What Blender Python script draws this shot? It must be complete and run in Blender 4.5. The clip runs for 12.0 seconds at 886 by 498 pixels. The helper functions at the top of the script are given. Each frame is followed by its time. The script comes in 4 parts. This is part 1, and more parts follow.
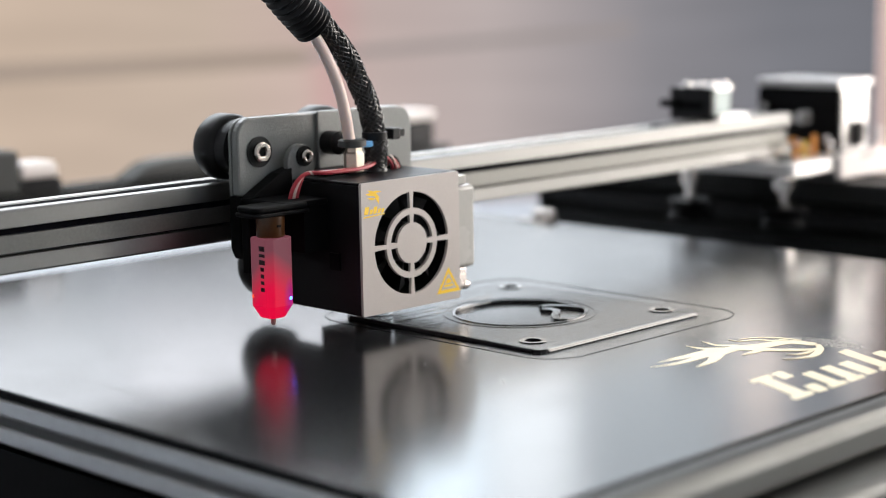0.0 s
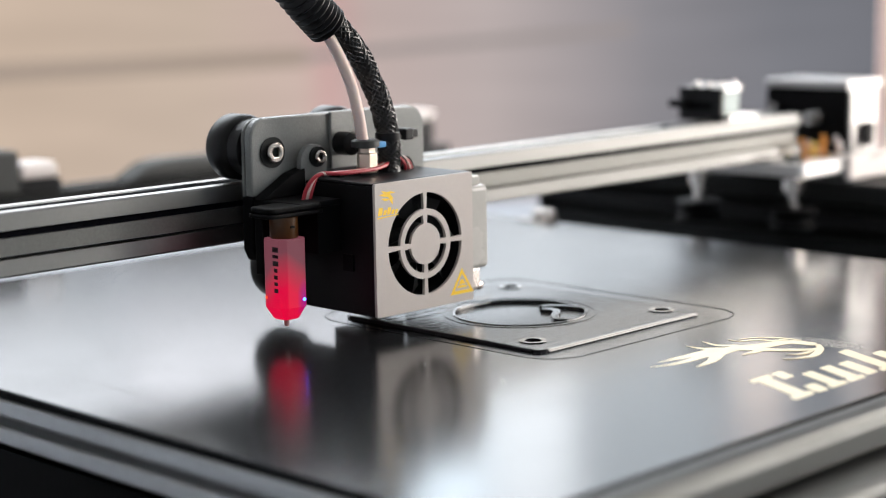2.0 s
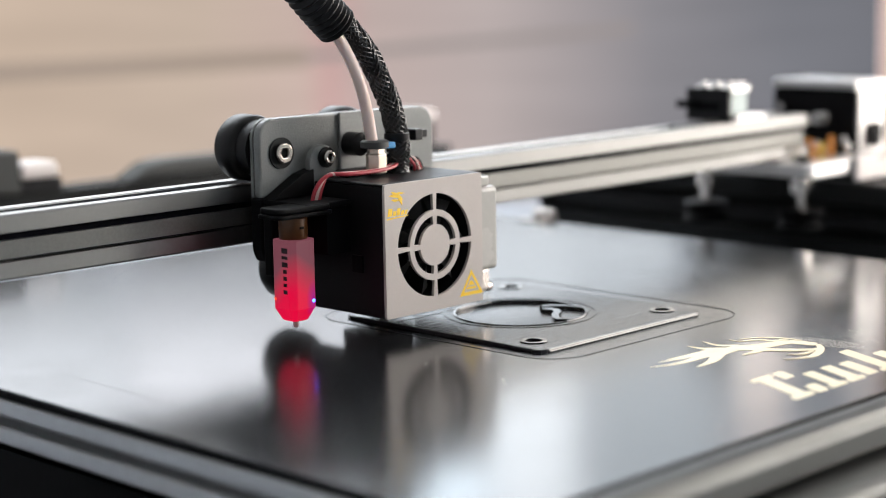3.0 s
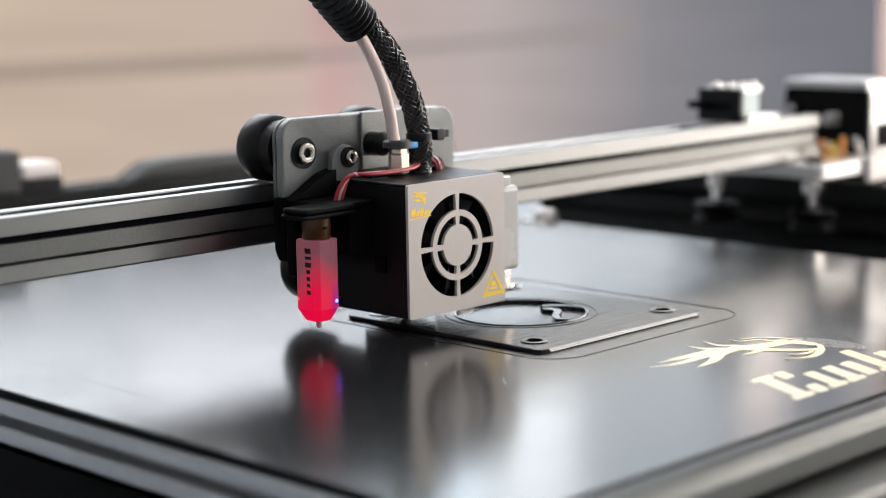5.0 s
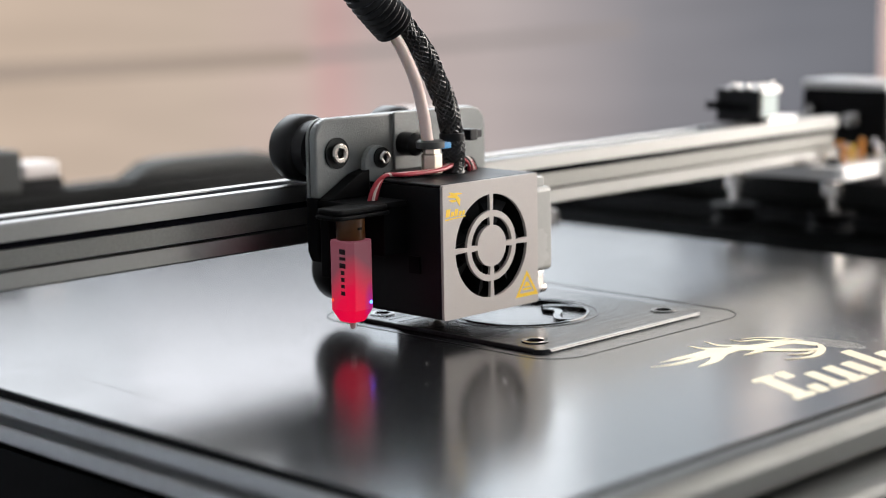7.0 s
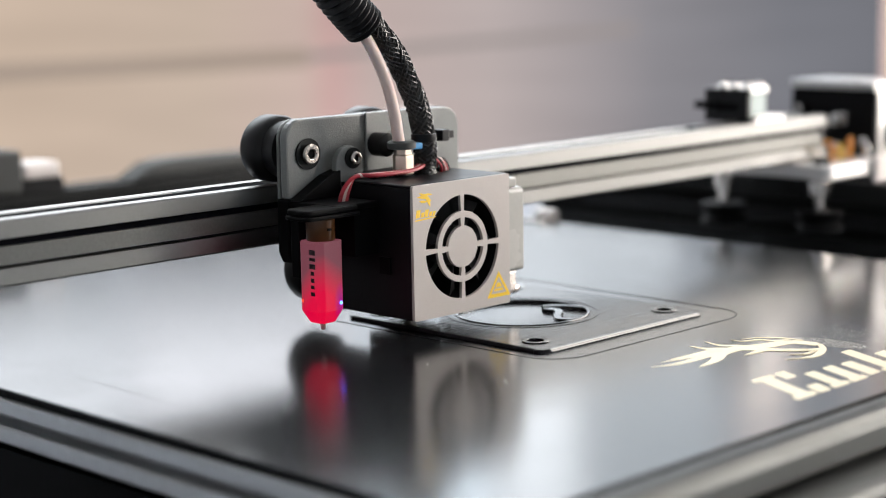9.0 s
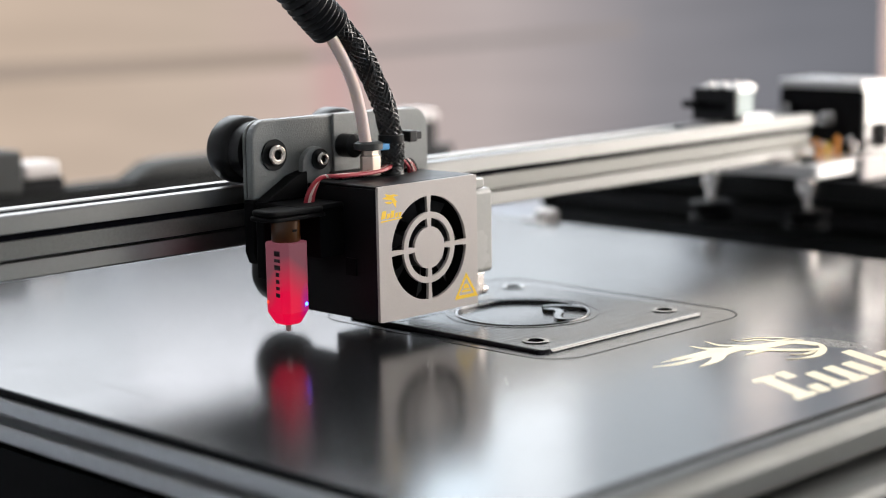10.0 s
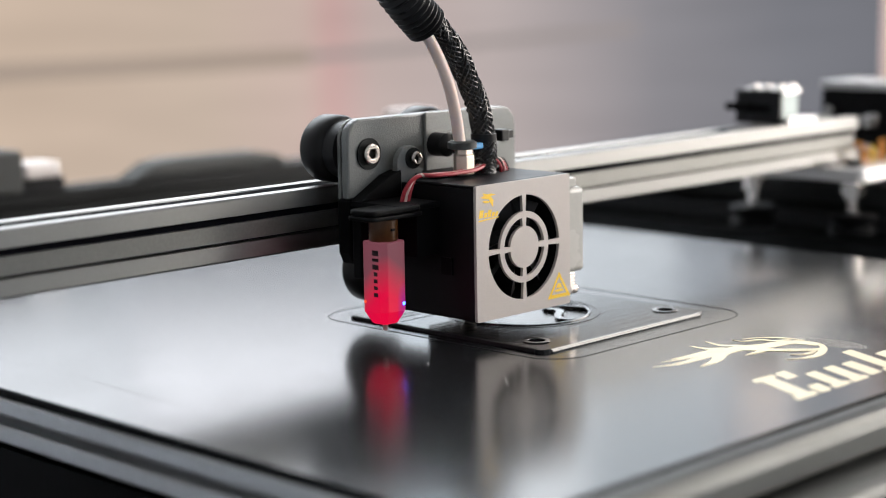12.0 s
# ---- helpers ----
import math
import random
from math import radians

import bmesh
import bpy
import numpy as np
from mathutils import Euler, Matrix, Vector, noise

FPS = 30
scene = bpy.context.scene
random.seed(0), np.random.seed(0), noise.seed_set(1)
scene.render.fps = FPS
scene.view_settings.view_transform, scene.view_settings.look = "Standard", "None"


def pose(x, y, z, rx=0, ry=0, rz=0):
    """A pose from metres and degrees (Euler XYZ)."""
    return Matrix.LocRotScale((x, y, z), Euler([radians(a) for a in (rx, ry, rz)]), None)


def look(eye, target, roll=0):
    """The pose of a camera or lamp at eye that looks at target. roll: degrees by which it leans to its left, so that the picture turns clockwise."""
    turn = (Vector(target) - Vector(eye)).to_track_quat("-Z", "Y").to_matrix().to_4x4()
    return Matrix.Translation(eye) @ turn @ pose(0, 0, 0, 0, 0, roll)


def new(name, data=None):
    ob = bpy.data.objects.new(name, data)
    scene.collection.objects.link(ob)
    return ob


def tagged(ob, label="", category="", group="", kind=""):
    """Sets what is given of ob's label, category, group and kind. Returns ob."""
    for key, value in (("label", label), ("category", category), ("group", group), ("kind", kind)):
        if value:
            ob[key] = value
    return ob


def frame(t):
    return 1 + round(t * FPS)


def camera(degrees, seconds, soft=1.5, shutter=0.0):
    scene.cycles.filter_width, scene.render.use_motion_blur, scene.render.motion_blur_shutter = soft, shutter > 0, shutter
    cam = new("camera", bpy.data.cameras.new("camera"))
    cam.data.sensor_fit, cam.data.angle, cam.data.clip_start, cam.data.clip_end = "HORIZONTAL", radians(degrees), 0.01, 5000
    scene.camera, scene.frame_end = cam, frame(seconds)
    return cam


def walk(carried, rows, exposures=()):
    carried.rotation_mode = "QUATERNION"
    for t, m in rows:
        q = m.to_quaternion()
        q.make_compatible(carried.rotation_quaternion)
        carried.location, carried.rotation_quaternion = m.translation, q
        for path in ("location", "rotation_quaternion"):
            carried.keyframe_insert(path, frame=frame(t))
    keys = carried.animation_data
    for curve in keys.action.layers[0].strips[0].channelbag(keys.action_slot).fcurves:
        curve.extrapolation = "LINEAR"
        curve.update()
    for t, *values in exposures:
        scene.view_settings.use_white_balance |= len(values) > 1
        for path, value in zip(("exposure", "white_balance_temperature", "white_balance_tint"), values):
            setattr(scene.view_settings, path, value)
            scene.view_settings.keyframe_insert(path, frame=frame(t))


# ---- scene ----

# The camera stands still on a tripod and turns a hair to its left. World origin: middle of the print bed's top.
cam = camera(28.2, 12.0, soft=1.0)
EYE, AIM, ROLL = Vector((-0.4613, -0.4467, 0.1240)), Vector((-0.04056, -0.02953, 0.02949)), -1.0
FOCAL = 3120.0
DRIFT = [(0, -1), (2.5, -1), (3, 0), (5, 1), (5.5, 1.5), (7, 2.5), (9, 3.5), (10.5, 4.5), (12, 5)]
walk(cam, [(t, Matrix.Translation(EYE) @ Matrix.Rotation(d / FOCAL, 4, "Z") @ Matrix.Translation(-EYE) @ look(EYE, AIM, ROLL)) for t, d in DRIFT])
cam.data.dof.use_dof = True
cam.data.dof.focus_distance = 0.592
cam.data.dof.aperture_fstop = 6.6

# ---------------------------------------------------------------- light
world = bpy.data.worlds.new("room_air")
scene.world = world
world.use_nodes = True
world.node_tree.nodes["Background"].inputs[0].default_value = (0.75, 0.8, 0.9, 1)
world.node_tree.nodes["Background"].inputs[1].default_value = 0.12
scene.view_settings.exposure = 0.0

# room axes: U to the right, V ahead, seen from the camera's stand
YAW = math.atan2(AIM.y - EYE.y, AIM.x - EYE.x)
VDIR = Vector((math.cos(YAW), math.sin(YAW), 0))
UDIR = Vector((math.sin(YAW), -math.cos(YAW), 0))
ROOM = Matrix((
    (UDIR.x, VDIR.x, 0, EYE.x),
    (UDIR.y, VDIR.y, 0, EYE.y),
    (0, 0, 1, 0),
    (0, 0, 0, 1)))


def window_lamp(name, place, aim, width, height, power, colour):
    lamp = bpy.data.lights.new(name, "AREA")
    lamp.shape, lamp.size, lamp.size_y, lamp.energy, lamp.color = "RECTANGLE", width, height, power, colour
    ob = new(name, lamp)
    ob.matrix_world = look(place, aim)
    return ob


# daylight from the window in the wall beside the camera
window_lamp("side_window_light", (1.48, -0.61, 0.46), (0.12, 0.02, 0.06), 1.5, 1.1, 52, (1.0, 0.92, 0.85))


# ---------------------------------------------------------------- materials
def material(name, colour, rough=0.5, metal=0.0, grain=0.0, grain_scale=400.0, bump=0.0, spec=0.5, mottle=0.0, emit=None, power=0.0, coat=0.0):
    m = bpy.data.materials.new(name)
    m.use_nodes = True
    nt = m.node_tree
    b = nt.nodes["Principled BSDF"]
    b.inputs["Base Color"].default_value = (*colour, 1)
    b.inputs["Roughness"].default_value = rough
    b.inputs["Metallic"].default_value = metal
    b.inputs["Specular IOR Level"].default_value = spec
    b.inputs["Coat Weight"].default_value = coat
    if emit:
        b.inputs["Emission Color"].default_value = (*emit, 1)
        b.inputs["Emission Strength"].default_value = power
    if grain or bump or mottle:
        tc = nt.nodes.new("ShaderNodeTexCoord")
        fine = nt.nodes.new("ShaderNodeTexNoise")
        fine.inputs["Scale"].default_value = grain_scale
        fine.inputs["Detail"].default_value = 4
        nt.links.new(tc.outputs["Object"], fine.inputs["Vector"])
        broad = nt.nodes.new("ShaderNodeTexNoise")
        broad.inputs["Scale"].default_value = grain_scale * 0.06
        broad.inputs["Detail"].default_value = 5
        nt.links.new(tc.outputs["Object"], broad.inputs["Vector"])
        if grain:
            ramp = nt.nodes.new("ShaderNodeMapRange")
            ramp.inputs["To Min"].default_value, ramp.inputs["To Max"].default_value = 1 - grain, 1 + grain
            nt.links.new(fine.outputs["Fac"], ramp.inputs["Value"])
            mul = nt.nodes.new("ShaderNodeVectorMath")
            mul.operation = "SCALE"
            mul.inputs[0].default_value = colour
            nt.links.new(ramp.outputs["Result"], mul.inputs["Scale"])
            nt.links.new(mul.outputs["Vector"], b.inputs["Base Color"])
        if mottle:
            r2 = nt.nodes.new("ShaderNodeMapRange")
            r2.inputs["From Min"].default_value, r2.inputs["From Max"].default_value = 0.3, 0.7
            r2.inputs["To Min"].default_value, r2.inputs["To Max"].default_value = max(0.02, rough - mottle), rough + mottle
            nt.links.new(broad.outputs["Fac"], r2.inputs["Value"])
            nt.links.new(r2.outputs["Result"], b.inputs["Roughness"])
        if bump:
            bp = nt.nodes.new("ShaderNodeBump")
            bp.inputs["Strength"].default_value = bump
            bp.inputs["Distance"].default_value = 0.0003
            nt.links.new(fine.outputs["Fac"], bp.inputs["Height"])
            nt.links.new(bp.outputs["Normal"], b.inputs["Normal"])
    return m


BED = material("coated_glass", (0.014, 0.015, 0.017), 0.175, grain=0.3, grain_scale=900, mottle=0.012, spec=0.5)


def dotted(m):
    """The fine raised dots of the coating, over patches of it."""
    nt = m.node_tree
    b = nt.nodes["Principled BSDF"]
    tc = nt.nodes.new("ShaderNodeTexCoord")
    dots = nt.nodes.new("ShaderNodeTexVoronoi")
    dots.inputs["Scale"].default_value = 1050
    dots.inputs["Randomness"].default_value = 0.25
    patch = nt.nodes.new("ShaderNodeTexNoise")
    patch.inputs["Scale"].default_value = 14
    patch.inputs["Detail"].default_value = 3
    fade = nt.nodes.new("ShaderNodeMapRange")
    fade.inputs["From Min"].default_value, fade.inputs["From Max"].default_value = 0.48, 0.68
    fade.inputs["To Min"].default_value, fade.inputs["To Max"].default_value = 0.008, 0.09
    bp = nt.nodes.new("ShaderNodeBump")
    bp.inputs["Distance"].default_value = 0.0003
    nt.links.new(tc.outputs["Object"], dots.inputs["Vector"])
    nt.links.new(tc.outputs["Object"], patch.inputs["Vector"])
    nt.links.new(patch.outputs["Fac"], fade.inputs["Value"])
    nt.links.new(fade.outputs["Result"], bp.inputs["Strength"])
    nt.links.new(dots.outputs["Distance"], bp.inputs["Height"])
    nt.links.new(bp.outputs["Normal"], b.inputs["Normal"])


dotted(BED)
INK = material("cream_ink", (0.82, 0.71, 0.50), 0.5, metal=0.3, grain=0.06, grain_scale=600)
BLACK_ANOD = material("black_anodised", (0.010, 0.011, 0.011), 0.42, spec=0.2, mottle=0.06, grain=0.2, grain_scale=300)
# One bar metal twice: darker front and back, lighter sides, for how light falls
FRAME_SHADED = material("anodised_front_shaded", (0.085, 0.088, 0.085), 0.4, metal=0.85, mottle=0.06, grain=0.1, grain_scale=300)
FRAME_LIT = material("anodised_side_lit", (0.50, 0.50, 0.50), 0.38, metal=0.85, mottle=0.06, grain=0.1, grain_scale=300)
ALU = material("silver_anodised", (0.27, 0.268, 0.26), 0.36, metal=1.0, grain=0.06, grain_scale=700, mottle=0.015)
STEEL = material("bright_steel", (0.48, 0.44, 0.41), 0.26, metal=1.0, mottle=0.05, grain=0.05, grain_scale=900)
CHROME = material("polished_steel", (0.80, 0.77, 0.74), 0.16, metal=1.0, mottle=0.03, grain=0.04, grain_scale=900)
BRASS = material("brass_fitting", (0.72, 0.60, 0.50), 0.34, metal=0.8, mottle=0.06, grain=0.05, grain_scale=900)
POWDER = material("black_powder_coat", (0.16, 0.168, 0.162), 0.42, grain=0.25, grain_scale=1900, bump=0.6, mottle=0.05, spec=0.7, coat=0.35)
SHROUD = material("satin_black_sheet", (0.006, 0.006, 0.007), 0.46, spec=0.16, grain=0.2, grain_scale=900, mottle=0.05, bump=0.06)
FACE = material("grey_brushed_face", (0.53, 0.485, 0.455), 0.5, metal=0.08, spec=0.3, grain=0.12, grain_scale=3500, bump=0.16, mottle=0.05)
DUCT = material("smoky_clear_plastic", (0.48, 0.47, 0.44), 0.25, grain=0.06, grain_scale=500, mottle=0.06)
GOLD = material("yellow_ink", (0.95, 0.62, 0.03), 0.45, grain=0.08, grain_scale=1500)
PLASTIC = material("black_plastic", (0.008, 0.008, 0.009), 0.4, spec=0.25, grain=0.2, grain_scale=700, mottle=0.06, bump=0.05)
RUBBER = material("black_wheel_plastic", (0.006, 0.006, 0.006), 0.38, spec=0.25, grain=0.2, grain_scale=700, mottle=0.05)
SLOT_SHADE = material("slot_shade", (0.006, 0.006, 0.008), 0.9, spec=0.02, grain=0.2, grain_scale=300)
SKIRT = material("thin_black_strand", (0.010, 0.010, 0.011), 0.5, spec=0.15, grain=0.2, grain_scale=900)
DARK = material("dark_inside", (0.004, 0.004, 0.0045), 0.6, spec=0.08, grain=0.2, grain_scale=300)
BLADE = material("dark_fan_blade", (0.025, 0.025, 0.027), 0.4, grain=0.2, grain_scale=300)
SLEEVE = material("braided_sleeve", (0.008, 0.008, 0.008), 0.5, spec=0.15, grain=0.2, grain_scale=900)
BRAID = material("braid_thread", (0.03, 0.03, 0.03), 0.25, grain=0.2, grain_scale=900, spec=0.5)
PTFE = material("milky_tube", (0.80, 0.64, 0.58), 0.35, grain=0.04, grain_scale=300, mottle=0.05)
PTFE.node_tree.nodes["Principled BSDF"].inputs["Subsurface Weight"].default_value = 0.3
PTFE.node_tree.nodes["Principled BSDF"].inputs["Subsurface Radius"].default_value = (0.004, 0.003, 0.002)
BLUE = material("blue_clip", (0.03, 0.25, 0.55), 0.35, grain=0.05, grain_scale=500)
RED = material("dark_red_wire", (0.34, 0.016, 0.03), 0.4, grain=0.1, grain_scale=600)
WIRE_WHITE = material("pale_wire", (0.62, 0.50, 0.46), 0.4, grain=0.06, grain_scale=600)
ORANGE = material("orange_wire", (0.75, 0.28, 0.03), 0.4, grain=0.06, grain_scale=600)
AMBER = material("amber_board", (0.085, 0.032, 0.008), 0.3, grain=0.35, grain_scale=300, mottle=0.05)
# paler metal, standing in for highlights on bracket top, foot and end plate
HIGHLIT_ALU = material("highlit_aluminium", (0.80, 0.79, 0.78), 0.36, metal=0.6, grain=0.05, grain_scale=700, mottle=0.03)
BELT = material("rubber_belt", (0.19, 0.19, 0.178), 0.34, metal=0.8, spec=0.9, grain=0.2, grain_scale=900)
FILAMENT = material("black_filament", (0.012, 0.012, 0.013), 0.16, grain=0.2, grain_scale=900, mottle=0.06, spec=0.7, coat=0.5)
FILAMENT_TOP = material("black_filament_layers", (0.012, 0.012, 0.013), 0.2, spec=0.3, grain=0.2, grain_scale=900)


def streak(m):
    """The lines of the last layer, which run corner to corner."""
    nt = m.node_tree
    b = nt.nodes["Principled BSDF"]
    tc = nt.nodes.new("ShaderNodeTexCoord")
    mp = nt.nodes.new("ShaderNodeMapping")
    mp.inputs["Rotation"].default_value = (0, 0, radians(45))
    mp.inputs["Scale"].default_value = (8, 170, 8)
    nz = nt.nodes.new("ShaderNodeTexNoise")
    nz.inputs["Scale"].default_value = 3.0
    nz.inputs["Detail"].default_value = 5
    bp = nt.nodes.new("ShaderNodeBump")
    bp.inputs["Strength"].default_value = 0.4
    bp.inputs["Distance"].default_value = 0.0003
    nt.links.new(tc.outputs["Object"], mp.inputs[0])
    nt.links.new(mp.outputs[0], nz.inputs["Vector"])
    nt.links.new(nz.outputs["Fac"], bp.inputs["Height"])
    nt.links.new(bp.outputs["Normal"], b.inputs["Normal"])


streak(FILAMENT_TOP)
BRACKET = material("dull_bracket", (0.20, 0.23, 0.23), 0.4, metal=1.0, grain=0.05, grain_scale=500, mottle=0.06)
MOTOR_STEEL = material("motor_can", (0.50, 0.49, 0.48), 0.33, metal=1.0, grain=0.05, grain_scale=500, mottle=0.06)
GREY_PLASTIC = material("grey_cover", (0.06, 0.062, 0.06), 0.6, spec=0.3, grain=0.1, grain_scale=300, mottle=0.05)
WHITE_PLASTIC = material("white_cover", (0.85, 0.78, 0.74), 0.4, grain=0.04, grain_scale=300)
# post metal, with a warm reflection put into its tan base colour
POST = material("post_warm_reflection", (0.80, 0.55, 0.47), 0.5, grain=0.06, grain_scale=200, mottle=0.05)
TABLE = material("pale_table_top", (0.45, 0.50, 0.56), 0.4, grain=0.08, grain_scale=60, mottle=0.06)
FLOOR = material("dark_floor", (0.07, 0.06, 0.05), 0.6, grain=0.2, grain_scale=30)
WALL = material("room_paint", (0.58, 0.60, 0.63), 0.8, grain=0.05, grain_scale=40, bump=0.1)
CEIL = material("ceiling_paint", (0.78, 0.78, 0.78), 0.85, grain=0.04, grain_scale=30)
SCRATCH = material("scratch", (0.35, 0.34, 0.32), 0.4, grain=0.2, grain_scale=900)
SCRAPE = material("dull_scrape", (0.03, 0.03, 0.032), 0.5, spec=0.2, grain=0.2, grain_scale=900)
SPECK = material("pale_speck", (0.62, 0.58, 0.52), 0.5, grain=0.2, grain_scale=900)
INKBLACK = material("black_ink", (0.02, 0.005, 0.01), 0.5, grain=0.1, grain_scale=900)


def probe_plastic():
    """Milky plastic with its inner red light put in as glow, brighter low down, in front and to one side."""
    m = material("red_glow_plastic", (0.025, 0.014, 0.016), 0.42, spec=0.2, grain=0.05, grain_scale=900)
    nt = m.node_tree
    b = nt.nodes["Principled BSDF"]
    tc = nt.nodes.new("ShaderNodeTexCoord")
    sep = nt.nodes.new("ShaderNodeSeparateXYZ")
    nt.links.new(tc.outputs["Generated"], sep.inputs[0])
    ramp = nt.nodes.new("ShaderNodeValToRGB")
    e = ramp.color_ramp.elements
    e[0].position, e[0].color = 0.0, (1.0, 0.002, 0.05, 1)
    e[1].position, e[1].color = 0.66, (0.20, 0.058, 0.08, 1)
    mid = e.new(0.33)
    mid.color = (0.85, 0.0, 0.055, 1)
    lean = nt.nodes.new("ShaderNodeMath")
    lean.operation = "MULTIPLY_ADD"
    lean.inputs[1].default_value = 0.3
    nt.links.new(sep.outputs["X"], lean.inputs[0])
    nt.links.new(sep.outputs["Z"], lean.inputs[2])
    back = nt.nodes.new("ShaderNodeMath")
    back.operation = "MULTIPLY_ADD"
    back.inputs[1].default_value = 0.45
    nt.links.new(sep.outputs["Y"], back.inputs[0])
    nt.links.new(lean.outputs[0], back.inputs[2])
    part_way = nt.nodes.new("ShaderNodeMath")
    part_way.operation = "DIVIDE"
    part_way.inputs[1].default_value = 1.4
    nt.links.new(back.outputs[0], part_way.inputs[0])
    nt.links.new(part_way.outputs[0], ramp.inputs[0])
    # purple spill round the blue light, mixed into the glow colour
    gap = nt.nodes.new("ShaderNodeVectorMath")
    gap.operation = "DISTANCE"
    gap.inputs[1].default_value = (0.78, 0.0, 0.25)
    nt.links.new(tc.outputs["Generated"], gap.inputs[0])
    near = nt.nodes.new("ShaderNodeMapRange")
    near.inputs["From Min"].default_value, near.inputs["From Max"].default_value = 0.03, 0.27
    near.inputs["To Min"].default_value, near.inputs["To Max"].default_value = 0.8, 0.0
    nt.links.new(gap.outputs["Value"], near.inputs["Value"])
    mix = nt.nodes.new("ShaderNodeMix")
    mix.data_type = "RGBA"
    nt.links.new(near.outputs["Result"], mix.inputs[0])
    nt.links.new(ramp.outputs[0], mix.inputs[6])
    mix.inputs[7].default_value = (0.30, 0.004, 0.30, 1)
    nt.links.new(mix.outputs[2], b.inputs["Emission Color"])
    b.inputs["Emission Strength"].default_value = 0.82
    b.inputs["Subsurface Weight"].default_value = 0.2
    b.inputs["Subsurface Radius"].default_value = (0.004, 0.001, 0.001)
    return m


PROBE = probe_plastic()
LED_BLUE = material("blue_led", (0.05, 0.1, 0.6), 0.3, emit=(0.03, 0.10, 1.0), power=11.0)
LED_ORANGE = material("orange_led", (0.6, 0.1, 0.02), 0.3, emit=(1.0, 0.08, 0.02), power=0.9)


def glow(name, colour, power):
    m = bpy.data.materials.new(name)
    m.use_nodes = True
    nt = m.node_tree
    nt.nodes.clear()
    out = nt.nodes.new("ShaderNodeOutputMaterial")
    em = nt.nodes.new("ShaderNodeEmission")
    em.inputs[0].default_value, em.inputs[1].default_value = (*colour, 1), power
    nt.links.new(em.outputs[0], out.inputs[0])
    return m


SKY = glow("hazy_daylight", (0.92, 0.94, 1.0), 3.9)
SKY_LOW = glow("low_daylight", (0.84, 0.92, 1.0), 0.5)
SKY_BRIGHT = glow("bright_daylight", (0.90, 0.95, 1.0), 4.6)
# unseen high pane's glow, added to brighten upward faces from above
FILL_HIGH = glow("overhead_fill", (0.90, 0.95, 1.0), 6.0)
SKY_SOFT = glow("soft_daylight", (0.90, 0.94, 1.0), 3.5)
SKY_COOL = glow("cool_daylight", (0.78, 0.90, 1.0), 6.5)
SKY_PALE = glow("pale_daylight", (0.88, 0.94, 1.0), 1.9)
SKY_DIM = glow("dim_daylight", (0.84, 0.92, 1.0), 1.9)
SIDE_FILL = glow("cool_side_fill", (0.80, 0.90, 1.0), 1.2)
# glow of two added slit panes that put warm streaks on the bed
STREAK_WARM = glow("warm_streak_glow", (1.0, 0.88, 0.82), 3.4)


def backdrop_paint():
    """The far wall, out of focus: glowing tan, mauve and slate, its light put into the colours. Two long seams lie over
    it.
    """
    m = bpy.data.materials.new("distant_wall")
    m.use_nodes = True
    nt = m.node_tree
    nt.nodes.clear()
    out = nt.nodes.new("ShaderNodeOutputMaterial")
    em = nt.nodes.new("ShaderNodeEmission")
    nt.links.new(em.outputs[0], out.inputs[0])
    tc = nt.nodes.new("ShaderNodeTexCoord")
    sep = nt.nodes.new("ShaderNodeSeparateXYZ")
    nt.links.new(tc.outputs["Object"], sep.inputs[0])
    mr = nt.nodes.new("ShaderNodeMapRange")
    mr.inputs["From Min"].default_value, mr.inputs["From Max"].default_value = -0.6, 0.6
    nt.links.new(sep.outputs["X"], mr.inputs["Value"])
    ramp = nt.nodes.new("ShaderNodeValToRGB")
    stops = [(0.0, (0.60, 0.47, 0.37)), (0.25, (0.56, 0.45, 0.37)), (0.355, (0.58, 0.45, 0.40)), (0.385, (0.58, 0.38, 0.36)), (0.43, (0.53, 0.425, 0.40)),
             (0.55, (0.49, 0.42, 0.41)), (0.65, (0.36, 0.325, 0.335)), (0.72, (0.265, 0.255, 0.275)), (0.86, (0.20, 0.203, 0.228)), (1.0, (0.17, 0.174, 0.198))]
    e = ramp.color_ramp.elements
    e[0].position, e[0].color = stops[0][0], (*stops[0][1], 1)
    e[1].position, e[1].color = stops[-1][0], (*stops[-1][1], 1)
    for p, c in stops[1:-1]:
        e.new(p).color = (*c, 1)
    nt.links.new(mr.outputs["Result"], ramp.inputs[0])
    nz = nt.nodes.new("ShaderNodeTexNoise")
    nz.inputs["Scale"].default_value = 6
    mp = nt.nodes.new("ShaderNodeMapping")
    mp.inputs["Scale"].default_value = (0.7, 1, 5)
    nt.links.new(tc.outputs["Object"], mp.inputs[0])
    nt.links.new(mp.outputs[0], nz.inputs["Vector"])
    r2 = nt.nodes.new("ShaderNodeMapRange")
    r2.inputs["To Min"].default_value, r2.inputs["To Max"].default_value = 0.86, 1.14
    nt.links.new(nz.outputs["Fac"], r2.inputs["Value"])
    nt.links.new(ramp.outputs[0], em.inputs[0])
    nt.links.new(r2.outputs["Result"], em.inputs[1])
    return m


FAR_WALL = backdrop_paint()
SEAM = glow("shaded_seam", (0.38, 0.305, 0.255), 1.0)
SEAM_SOFT = glow("faint_seam", (0.33, 0.29, 0.28), 1.0)


